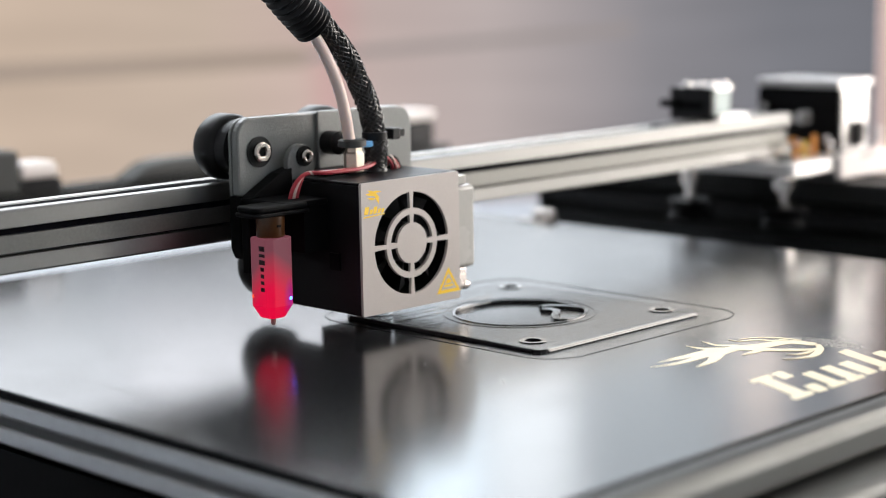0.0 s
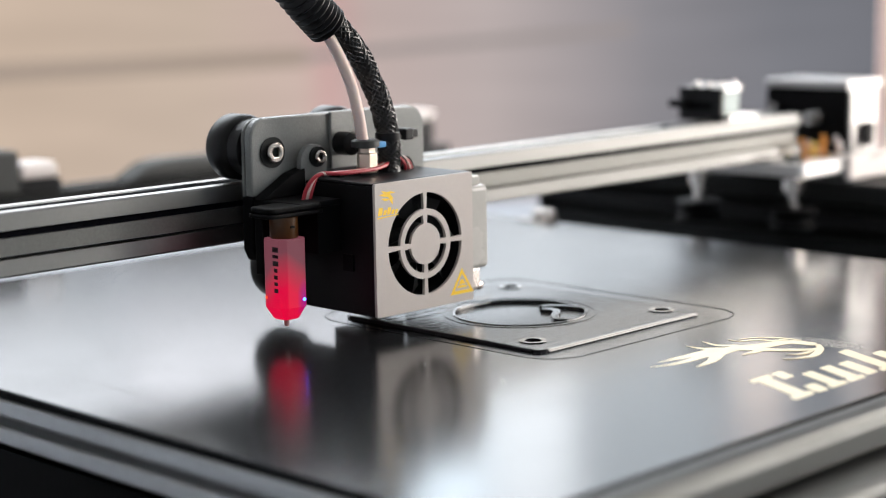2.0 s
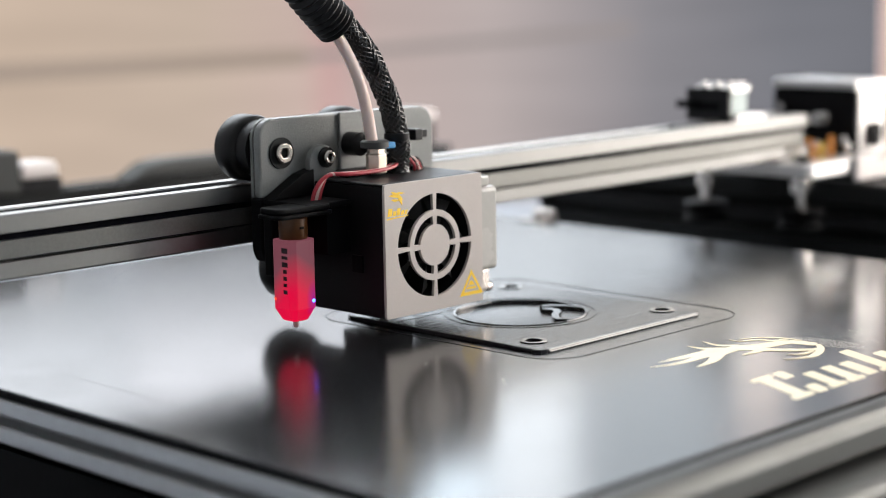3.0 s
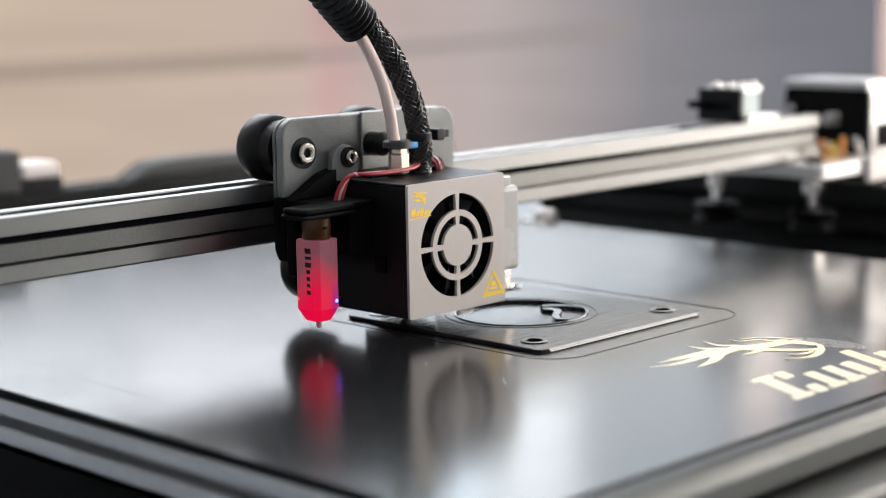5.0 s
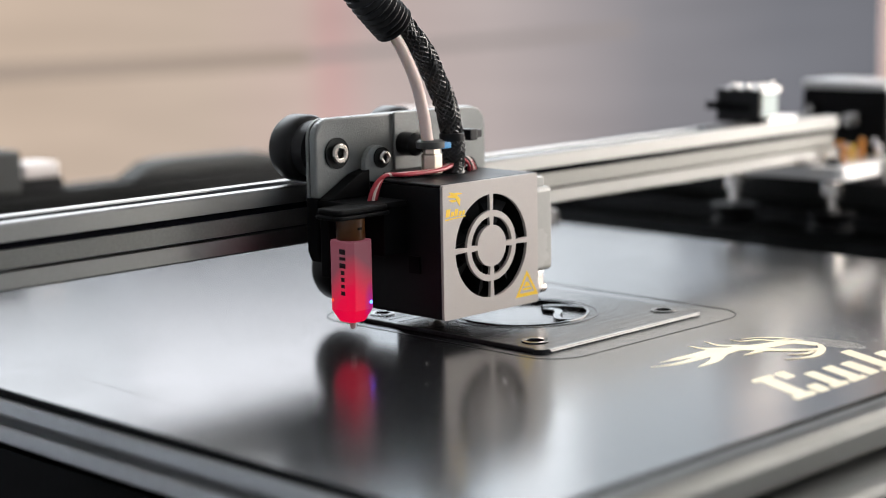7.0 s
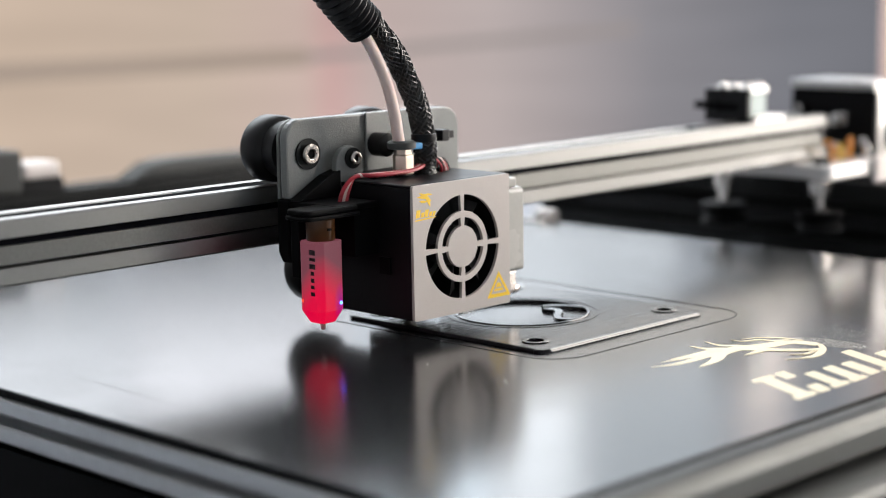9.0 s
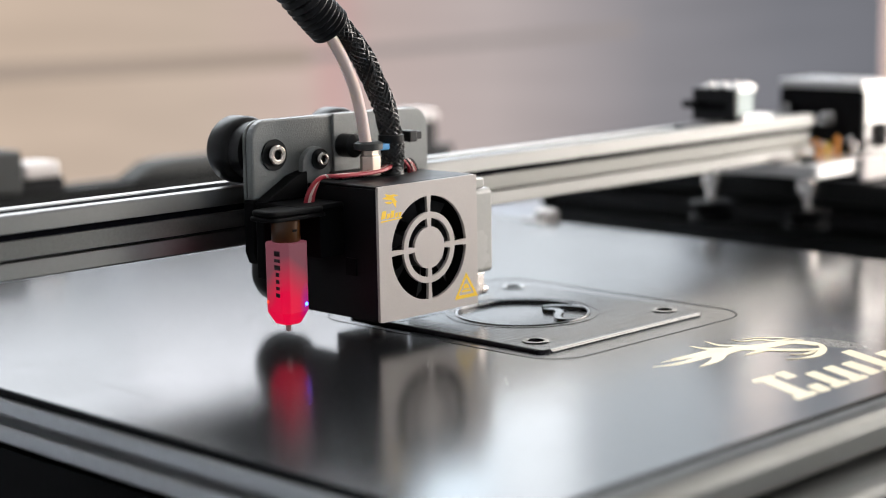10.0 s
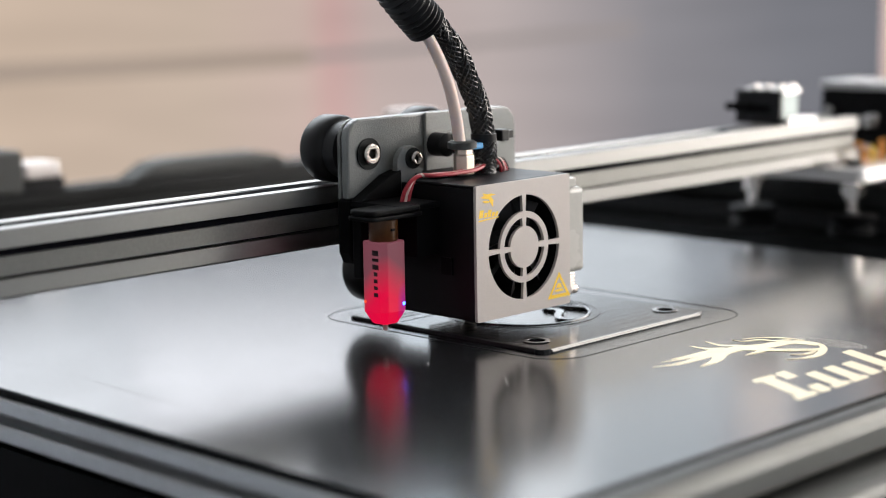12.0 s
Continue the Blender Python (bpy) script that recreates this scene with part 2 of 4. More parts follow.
# ---------------------------------------------------------------- mesh helpers (millimetres in, metres out)
def part(name, bm, mat, parent=None, label="", smooth=False, bevel=0.0, origin=(0, 0, 0)):
    """Links a bmesh, drawn in millimetres of the world at rest, as one mesh object under a thing or part."""
    base = Vector(origin)
    if parent is not None:
        base = Vector(REST[parent.name])
    bmesh.ops.recalc_face_normals(bm, faces=bm.faces[:])
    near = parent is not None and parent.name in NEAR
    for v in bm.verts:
        v.co = ((v.co * EYE_SCALE + EYE_SHIFT if near else v.co) - base) * 0.001
    me = bpy.data.meshes.new(name)
    bm.to_mesh(me)
    bm.free()
    me.materials.append(mat)
    if smooth:
        me.shade_smooth()
        me.set_sharp_from_angle(angle=radians(38))
    ob = new(name, me)
    REST[ob.name] = tuple(base)
    if near:
        NEAR.add(ob.name)
    if parent is not None:
        ob.parent = parent
    else:
        ob.location = base * 0.001
    if bevel:
        mod = ob.modifiers.new("edge", "BEVEL")
        mod.width, mod.segments, mod.limit_method, mod.angle_limit = bevel * 0.001, 2, "ANGLE", radians(40)
    if label:
        ob["label"] = label
    return ob


REST = {}
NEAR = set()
EYE_SCALE, EYE_SHIFT = 0.974, Vector((-11.99, -11.61, 3.22))  # size and seat of the gantry, its rail and the extruder, scaled about the camera's eye to fit its view


def thing(name, base, label, category, group="", kind="", near=False):
    ob = new(name)
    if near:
        base = Vector(base) * EYE_SCALE + EYE_SHIFT
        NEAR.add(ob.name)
    ob.empty_display_size = 0.02
    ob.location = Vector(base) * 0.001
    REST[ob.name] = tuple(base)
    return tagged(ob, label, category, group, kind)


def box(x0, x1, y0, y1, z0, z1, bm=None):
    bm = bm or bmesh.new()
    vs = [bm.verts.new((x, y, z)) for z in (z0, z1) for x, y in ((x0, y0), (x1, y0), (x1, y1), (x0, y1))]
    for f in ((3, 2, 1, 0), (4, 5, 6, 7), (0, 1, 5, 4), (1, 2, 6, 5), (2, 3, 7, 6), (3, 0, 4, 7)):
        bm.faces.new([vs[i] for i in f])
    return bm


AX = {"x": lambda a, b, c: (c, a, b), "y": lambda a, b, c: (a, c, b), "z": lambda a, b, c: (a, b, c)}


def prism(points, axis, lo, hi, bm=None, holes=()):
    """A flat outline, with holes, drawn out along an axis. Outlines: x: (y, z), y: (x, z), z: (x, y)."""
    bm = bm or bmesh.new()
    put = AX[axis]
    if not holes:
        a = [bm.verts.new(put(p[0], p[1], lo)) for p in points]
        b = [bm.verts.new(put(p[0], p[1], hi)) for p in points]
        bm.faces.new(a)
        bm.faces.new(b[::-1])
        for i in range(len(a)):
            j = (i + 1) % len(a)
            bm.faces.new((a[i], a[j], b[j], b[i]))
        return bm
    for level in (lo, hi):
        edges = []
        for loop in (points, *holes):
            vs = [bm.verts.new(put(p[0], p[1], level)) for p in loop]
            edges += [bm.edges.new((vs[i], vs[(i + 1) % len(vs)])) for i in range(len(vs))]
        bmesh.ops.triangle_fill(bm, use_beauty=True, use_dissolve=False, edges=edges)
    for loop in (points, *holes):
        a = [bm.verts.new(put(p[0], p[1], lo)) for p in loop]
        b = [bm.verts.new(put(p[0], p[1], hi)) for p in loop]
        for i in range(len(a)):
            j = (i + 1) % len(a)
            bm.faces.new((a[i], a[j], b[j], b[i]))
    bmesh.ops.remove_doubles(bm, verts=bm.verts[:], dist=0.001)
    return bm


def ring(cx, cy, r, n=32, a0=0.0, a1=math.tau):
    full = abs(a1 - a0 - math.tau) < 1e-6
    return [(cx + r * math.cos(a0 + (a1 - a0) * i / (n if full else n - 1)), cy + r * math.sin(a0 + (a1 - a0) * i / (n if full else n - 1))) for i in range(n)]


def sector(cx, cy, r0, r1, a0, a1, n=14):
    return ring(cx, cy, r1, n, a0, a1) + ring(cx, cy, r0, n, a0, a1)[::-1]


def rounded(x0, x1, y0, y1, r, n=6):
    pts = []
    for cx, cy, a in ((x1 - r, y1 - r, 0), (x0 + r, y1 - r, 90), (x0 + r, y0 + r, 180), (x1 - r, y0 + r, 270)):
        pts += [(cx + r * math.cos(radians(a + 90 * i / n)), cy + r * math.sin(radians(a + 90 * i / n))) for i in range(n + 1)]
    return pts


def disc(axis, cx, cy, r, lo, hi, n=32, bm=None):
    return prism(ring(cx, cy, r, n), axis, lo, hi, bm)


def lathe(axis, cx, cy, rows, n=36):
    """Rows of (radius, level) turned round an axis; closed at both ends."""
    bm = bmesh.new()
    put = AX[axis]
    loops = [[bm.verts.new(put(cx + r * math.cos(math.tau * i / n), cy + r * math.sin(math.tau * i / n), h)) for i in range(n)] for r, h in rows]
    for a, b in zip(loops, loops[1:]):
        for i in range(n):
            bm.faces.new((a[i], a[(i + 1) % n], b[(i + 1) % n], b[i]))
    bm.faces.new(loops[0])
    bm.faces.new(loops[-1][::-1])
    return bm


def smooth_path(points, steps=10):
    pts = [Vector(p) for p in points]
    pts = [pts[0] * 2 - pts[1]] + pts + [pts[-1] * 2 - pts[-2]]
    out = []
    for i in range(1, len(pts) - 2):
        p0, p1, p2, p3 = pts[i - 1:i + 3]
        for k in range(steps):
            t = k / steps
            out.append(0.5 * (2 * p1 + (p2 - p0) * t + (2 * p0 - 5 * p1 + 4 * p2 - p3) * t * t + (3 * p1 - p0 - 3 * p2 + p3) * t ** 3))
    return out + [pts[-2]]


def frames_along(path):
    side = Vector((0.3, 1, 0.2))
    out = []
    for i, p in enumerate(path):
        d = (path[min(i + 1, len(path) - 1)] - path[max(i - 1, 0)]).normalized()
        a = (side - d * side.dot(d)).normalized()
        side = a
        out.append((p, a, d.cross(a)))
    return out


def tube(path, radius, n=14, bm=None, wave=None):
    bm = bm or bmesh.new()
    loops = []
    for i, (p, a, b) in enumerate(frames_along(path)):
        r = radius if wave is None else wave(i)
        loops.append([bm.verts.new(p + a * (r * math.cos(math.tau * k / n)) + b * (r * math.sin(math.tau * k / n))) for k in range(n)])
    for u, v in zip(loops, loops[1:]):
        for k in range(n):
            bm.faces.new((u[k], u[(k + 1) % n], v[(k + 1) % n], v[k]))
    bm.faces.new(loops[0])
    bm.faces.new(loops[-1][::-1])
    return bm


def extrusion_outline(half=10.0, cx=0.0, cy=0.0):
    """The outline of a slotted aluminium bar."""
    k = half / 10.0
    side = [(-9.4, 10), (-4.5, 10), (-4.2, 8.6), (-4.2, 8.2), (-5.6, 8.2), (-2.8, 5.6), (2.8, 5.6), (5.6, 8.2), (4.2, 8.2), (4.2, 8.6), (4.5, 10), (9.4, 10)]
    pts = []
    for q in range(4):
        c, s = ((1, 0), (0, -1), (-1, 0), (0, 1))[q]
        pts += [(cx + k * (x * c - y * s), cy + k * (x * s + y * c)) for x, y in side]
    return pts


# ---------------------------------------------------------------- the room
def room():
    def slab(name, u0, u1, v0, v1, z0, z1, mat, kind="structure", label="", category=""):
        bm = box(u0, u1, v0, v1, z0, z1)
        me = bpy.data.meshes.new(name)
        bmesh.ops.recalc_face_normals(bm, faces=bm.faces[:])
        bm.to_mesh(me)
        bm.free()
        me.materials.append(mat)
        ob = new(name, me)
        ob.matrix_world = ROOM
        return tagged(ob, label, category, kind=kind)

    slab("floor", -3, 3, -2, 3.2, -0.95, -0.9, FLOOR)
    slab("ceiling", -3, 3, -2, 3.2, 1.9, 1.95, CEIL)
    slab("wall_west", -3.05, -3, -2, 3.2, -0.9, 1.9, WALL)
    slab("wall_east", 3, 3.05, -2, 3.2, -0.9, 1.9, WALL)
    slab("wall_south", -3, 3, -2.05, -2, -0.9, 1.9, WALL)
    slab("wall_north", -3, 3, 3.2, 3.25, -0.9, 1.9, WALL)
    slab("backdrop", -2.2, 2.2, 2.2, 2.22, -0.6, 0.13, FAR_WALL, label="glowing tan and slate wall far out of focus", category="backdrop")
    # dimmer glowing strips on the wall for a long seam and its faint end
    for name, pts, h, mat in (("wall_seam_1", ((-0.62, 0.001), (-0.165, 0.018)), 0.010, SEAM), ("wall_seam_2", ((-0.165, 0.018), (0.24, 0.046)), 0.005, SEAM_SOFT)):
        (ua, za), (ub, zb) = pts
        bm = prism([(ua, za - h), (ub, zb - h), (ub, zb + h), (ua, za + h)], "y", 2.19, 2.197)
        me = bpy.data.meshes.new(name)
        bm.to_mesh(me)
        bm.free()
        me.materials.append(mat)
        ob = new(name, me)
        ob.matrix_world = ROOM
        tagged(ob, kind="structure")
    # unseen glowing far-wall panes above the line of sight, set for bed reflections
    for i, (u0, u1, z0, z1, mat) in enumerate((
            (-1.6, -0.42, 0.15, 0.33, SKY_LOW), (-1.6, -0.42, 0.345, 0.88, SKY_SOFT), (-0.41, -0.12, 0.15, 0.33, SKY_LOW), (-0.41, -0.12, 0.345, 0.88, SKY), (-0.11, 0.30, 0.17, 0.30, SKY_PALE), (-0.11, 0.17, 0.31, 0.38, SKY_DIM), (-0.11, 0.05, 0.46, 0.88, SKY_COOL),
            (0.06, 0.17, 0.39, 0.88, SKY_BRIGHT), (0.18, 0.365, 0.32, 0.88, SKY_DIM), (-1.6, 1.6, 0.90, 1.86, FILL_HIGH),
            (0.385, 0.445, 0.33, 0.50, STREAK_WARM), (0.525, 0.57, 0.27, 0.40, STREAK_WARM))):
        slab(f"window_{i + 1}", u0, u1, 2.25, 2.26, z0, z1, mat, label="unseen glowing pane placed to light the bed", category="window")
    # an unseen glowing pane in the side wall, added as cool fill
    slab("window_side", 2.98, 2.99, -1.3, 1.3, 0.2, 1.7, SIDE_FILL, label="unseen wide pane added for cool fill", category="window")
    # the wall round those panes
    slab("wall_dim_1", -2.2, -1.6, 2.24, 2.3, 0.13, 1.9, WALL)
    slab("wall_dim_2", 0.56, 2.2, 2.24, 2.3, 0.13, 1.9, WALL)
    post = slab("frame_post", 0.2762, 0.317, 1.08, 1.12, -0.2, 0.6, POST, kind="", label="upright frame post behind the motor, warm reflection in its colour", category="post")
    post.modifiers.new("edge", "BEVEL").width = 0.002
    slab("table_top", -1.2, 0.72, -0.2, 2.1, -0.19, -0.15, TABLE, kind="", label="pale blue-grey table top", category="table")


room()


# ---------------------------------------------------------------- bed and frame
def bed():
    b = thing("print_bed", (0, 0, 0), "black coated glass print bed with cream printed emblem", "print bed")
    part("glass_plate", prism(rounded(-185, 185, -185, 185, 4), "z", -0.5, 0), BED, b, "glossy black textured glass plate")
    part("glass_core", prism(rounded(-185, 185, -185, 185, 4), "z", -4, -0.52), DARK, b, "dark glass edge")
    part("heater_plate", box(-183, 183, -183, 183, -7, -4.2), DARK, b)
    side_bar = [(-186, -3.0), (-186.3, -3.6), (-186.3, -7.8), (-185.6, -8.4), (-178, -8.4), (-178, -11.4), (-185.6, -11.4), (-186.3, -12), (-186.3, -16.6), (-185.4, -17.2), (-170, -17.2), (-170, -7.8), (-184.6, -7.6), (-184.6, -3.0)]
    front_bar = [(-185.3, -1.1), (-188.5, -0.9), (-191.5, -1.8), (-193.4, -3.4), (-194.2, -5.6), (-194.4, -11.4), (-193.6, -12.2), (-189.4, -12.4), (-189.4, -13.8), (-203.5, -14.4), (-206.6, -15.6), (-207.6, -18.0), (-207.8, -30), (-185.3, -30)]
    for pts, axis, mat in ((side_bar, "y", FRAME_LIT), ([(-x, z) for x, z in side_bar], "y", FRAME_LIT), (front_bar, "x", FRAME_SHADED), ([(-y, z) for y, z in front_bar], "x", FRAME_SHADED)):
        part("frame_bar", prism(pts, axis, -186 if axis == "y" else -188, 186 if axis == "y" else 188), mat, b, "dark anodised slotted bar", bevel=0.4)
    # black block added in place of the shade under the bed
    part("underbed_dark", box(-168, 168, -168, 168, -90, -28), DARK, b, "black block standing in for shade under the bed")
    emblem(b)
    return b


def flat_shape(points, bm, z0=0.0, z1=0.05):
    return prism(points, "z", z0, z1, bm)


def crescent(p0, p1, bulge0, bulge1, n=10):
    """A leaf between two tips, with its two sides bowed by different amounts."""
    a, b = Vector(p0), Vector(p1)
    side = Vector((-(b - a).y, (b - a).x))
    one = [a.lerp(b, i / n) + side * (bulge0 * math.sin(math.pi * i / n)) for i in range(n + 1)]
    two = [a.lerp(b, i / n) + side * (bulge1 * math.sin(math.pi * i / n)) for i in range(1, n)]
    return [tuple(p) for p in one + two[::-1]]


def stroke(spine, half, z1=0.05, taper=0.5):
    """A flat brush stroke along a smooth line: thin at its first tip, widest at the share of its length that taper gives, round at its end."""
    path = smooth_path([(x, y, 0) for x, y in spine], 6)
    left, right = [], []
    for i, p in enumerate(path):
        d = path[min(i + 1, len(path) - 1)] - path[max(i - 1, 0)]
        n = Vector((-d.y, d.x, 0)).normalized()
        k = i / (len(path) - 1)
        w = half * (min(1.0, k / taper) ** 0.8 if k < taper else 1.0 - 0.35 * (k - taper) / (1.001 - taper)) + 0.06
        left.append(tuple((p + n * w).xy))
        right.append(tuple((p - n * w).xy))
    return prism(left + right[::-1], "z", 0.0, z1)


def emblem(b):
    # plain brush strokes in place of the maker's emblem
    for i, (half, taper, spine) in enumerate(EMBLEM_STROKES):
        part("emblem_shape", stroke(spine, half, 0.05 + 0.012 * i, taper), INK, b, "cream emblem shape")
    # plain slanted slabs in place of the maker's name: (along, along, up, up)
    for slabs in NAME_SLABS:
        for i, (a0, a1, v0, v1) in enumerate(slabs):
            pts = rounded(a0, a1, v0, v1, 0.7, 3)
            part("name_block", prism([(-41.5 + a + v * 0.45, -171.8 + v) for a, v in pts], "z", 0, 0.05 + 0.012 * i), INK, b, "cream printed slab")
    # fine scratches in the coating
    for p0, p1 in (((-75, -55), (-80, -60)), ((-96, -76), (-99, -79)), ((-75, -88), (-83, -97)), ((-92, -107), (-96, -112))):
        part("scratch", flat_shape(crescent(p0, p1, 0.012, -0.012, 4), None, 0, 0.02), SCRATCH, b)
    # a long faint scrape and a short dark nick
    for p0, p1, w in (LONG_SCRAPE, SHORT_NICK):
        part("scrape", flat_shape(crescent(p0, p1, w, -w, 6), None, 0, 0.02), SCRAPE, b, "faint dull scrape in the coating")
    # a scuffed patch of fine pale specks beside the emblem
    rng = random.Random(5)
    bm = bmesh.new()
    for i in range(1500):
        if i < 1150:
            a, k = rng.uniform(0, math.tau), rng.random() ** 0.5
            along, across = 13.5 * k * math.cos(a), 5.6 * k * math.sin(a)
            cx, cy = 30.0 + along * 0.1 + across, -136.0 - along + across * 0.1
            r = rng.uniform(0.13, 0.25)
        else:
            cx, cy = 44 + rng.gauss(0, 7.0), -132 + rng.gauss(0, 9.0)
            r = rng.uniform(0.10, 0.22)
        bm.faces.new([bm.verts.new((cx + r * math.cos(a * 1.257), cy + r * math.sin(a * 1.257), 0.04)) for a in range(5)])
    # stray pale specks farther back on the plate
    for i in range(60):
        cx, cy, r = 142 + rng.gauss(0, 14), -2 + rng.gauss(0, 22), rng.uniform(0.1, 0.3)
        bm.faces.new([bm.verts.new((cx + r * math.cos(a * 1.257), cy + r * math.sin(a * 1.257), 0.04)) for a in range(5)])
    tagged(part("scuffed_specks", bm, SPECK, b, "fine pale specks in the coating"), kind="stuff")


EMBLEM_STROKES = [
    (1.9, 0.75, ((-35.2, -114.2), (-26, -117.6), (-11.1, -117.7), (3, -118.6))), (1.2, 0.6, ((-28.5, -112.2), (-17, -114.4), (-3.1, -115.2))),
    (1.3, 0.6, ((-23, -111.8), (-13.9, -113.6), (-1.5, -113.6))), (1.5, 0.7, ((-3.3, -104.5), (-2.9, -111.2), (2.5, -116.7))),
    (1.2, 0.7, ((5.7, -104.2), (4.2, -111.4), (8.4, -117))), (2.0, 0.5, ((-25.8, -125.2), (-16, -123.8), (-5.5, -119.6), (4.1, -120))),
    (3.3, 0.35, ((-8.1, -115), (3.7, -118.3), (11.7, -122.8), (23, -126.2), (25.8, -134.9))), (0.8, 0.5, ((13.5, -109.3), (13.8, -113.4), (19.2, -116.2), (21.3, -120.9), (26.6, -123.5))),
    (0.7, 0.5, ((16.4, -111.4), (22.8, -114.8), (26.9, -121), (28, -128))), (1.9, 0.3, ((1.6, -119.6), (7.4, -126), (12.5, -133), (18, -138.6), (21.9, -139.8))),
    (1.2, 0.7, ((-2.9, -126.1), (1.5, -126.6), (8.6, -126.9))), (1.3, 0.6, ((0, -139.7), (5, -142.6), (11.4, -143.6), (20.6, -140.2), (26, -135.6))),
    (0.8, 0.6, ((6.8, -136.2), (9.6, -139.6), (16, -140)))]
NAME_SLABS = [
    [(2.4, 8.6, 0, 24), (0, 10.6, 0, 3.4), (0, 10.6, 20.8, 24)], [(12.0, 17.6, 0, 7.6)], [(12.0, 17.4, 16.8, 24)],
    [(21.0, 26.6, 0, 17), (19.4, 28.2, 0, 3.0)], [(31.0, 36.6, 0, 17), (29.6, 38.2, 0, 3.0)],
    [(40.2, 46.2, 1, 16)], [(50.6, 56.2, 0, 25), (48.0, 57.8, 0, 3.0)],
    [(60.0, 66.0, 1, 16)], [(69.0, 74.5, 0, 6.4)], [(69.0, 74.5, 9.6, 16)], [(78, 83.5, 0, 16.8), (76.5, 85, 0, 3.0)]]
LONG_SCRAPE = ((-160.8, 21.6), (-163.4, -49.2), 0.0014)
SHORT_NICK = ((-99.3, 18.0), (-97.7, 11.9), 0.02)


def printed_part():
    """The flat part that is being printed, with its skirt line."""
    p = thing("printed_plate", (0.5, -29, 0), "glossy black half-printed square plate on the print bed", "printed part")
    corners = [(1.0 + sx * 34.6, -27.5 + sy * 36.7) for sx in (-1, 1) for sy in (-1, 1)]
    mid = (0.3, -27.6)
    holes = [ring(cx, cy, 2.6, 20) for cx, cy in corners] + [ring(*mid, 24.3, 72)]
    bm = prism(rounded(-43.5, 43.8, -76.4, 18.6, 4), "z", 0.0, 1.1, holes=holes)
    # front edge sloped to mirror the side lamp
    for v in bm.verts:
        if v.co.z > 0.5 and v.co.y < -75.6:
            v.co.y += 0.55
    part("plate", bm, FILAMENT_TOP, p, "thin black plate with a round opening")
    # glossy strips added along that edge for its bright line
    for y0, lift in ((-76.7, 0.0), (-76.15, 0.42)):
        part("edge_glint_strip", prism([(y0, lift), (y0 - 0.12, lift + 0.3), (y0 + 0.1, lift + 0.62), (y0 + 0.75, lift + 0.72), (y0 + 1.1, lift)], "x", -39.6, 39.9), FILAMENT, p, "glossy front strip shaped to catch a highlight")
    part("side_strand", prism([(-43.9, 0.0), (-44.0, 0.5), (-43.7, 1.1), (-43.0, 1.22), (-42.6, 1.12), (-42.6, 0.0)], "y", -72.4, 14.6), SKIRT, p, "outermost printed line")
    part("rim", prism(ring(*mid, 24.3, 72), "z", 0.0, 1.45, holes=[ring(*mid, 23.3, 72)]), FILAMENT, p, bevel=0.2)
    part("outer_rim", prism(ring(*mid, 27.6, 72), "z", 1.1, 1.26, holes=[ring(*mid, 26.9, 72)]), FILAMENT_TOP, p)
    for cx, cy in corners:
        part("hole_rim", prism(ring(cx, cy, 4.6, 28), "z", 1.1, 1.5, holes=[ring(cx, cy, 2.9, 28)]), FILAMENT, p, bevel=0.2)
    part("loose_hook", stroke(((10.0, -29.0), (12.0, -32.6), (10.2, -36.6), (4.4, -40.6), (0.6, -45.4), (2.6, -49.4)), 1.5, 1.25, 0.12), FILAMENT, p, "small black printed hook", bevel=0.25)
    part("loose_pad", stroke(((13.0, -25.6), (17.6, -28.4), (20.6, -33.0), (21.4, -38.0)), 1.2, 1.3, 0.15), FILAMENT, p, bevel=0.25)
    part("skirt", prism(rounded(-50, 56, -88.3, 30, 14), "z", 0.0, 0.13, holes=[rounded(-49.62, 55.62, -87.92, 29.62, 13.7)]), SKIRT, p, "thin black skirt line")
    # a few loose ends of the last layer's strands, lying across the plate
    for y in (-6.0, -0.5, 3.2):
        part("strand", prism([(y - 0.22, 1.1), (y - 0.12, 1.26), (y + 0.12, 1.26), (y + 0.22, 1.1)], "x", -40, 14 + y), FILAMENT, p)
    return p


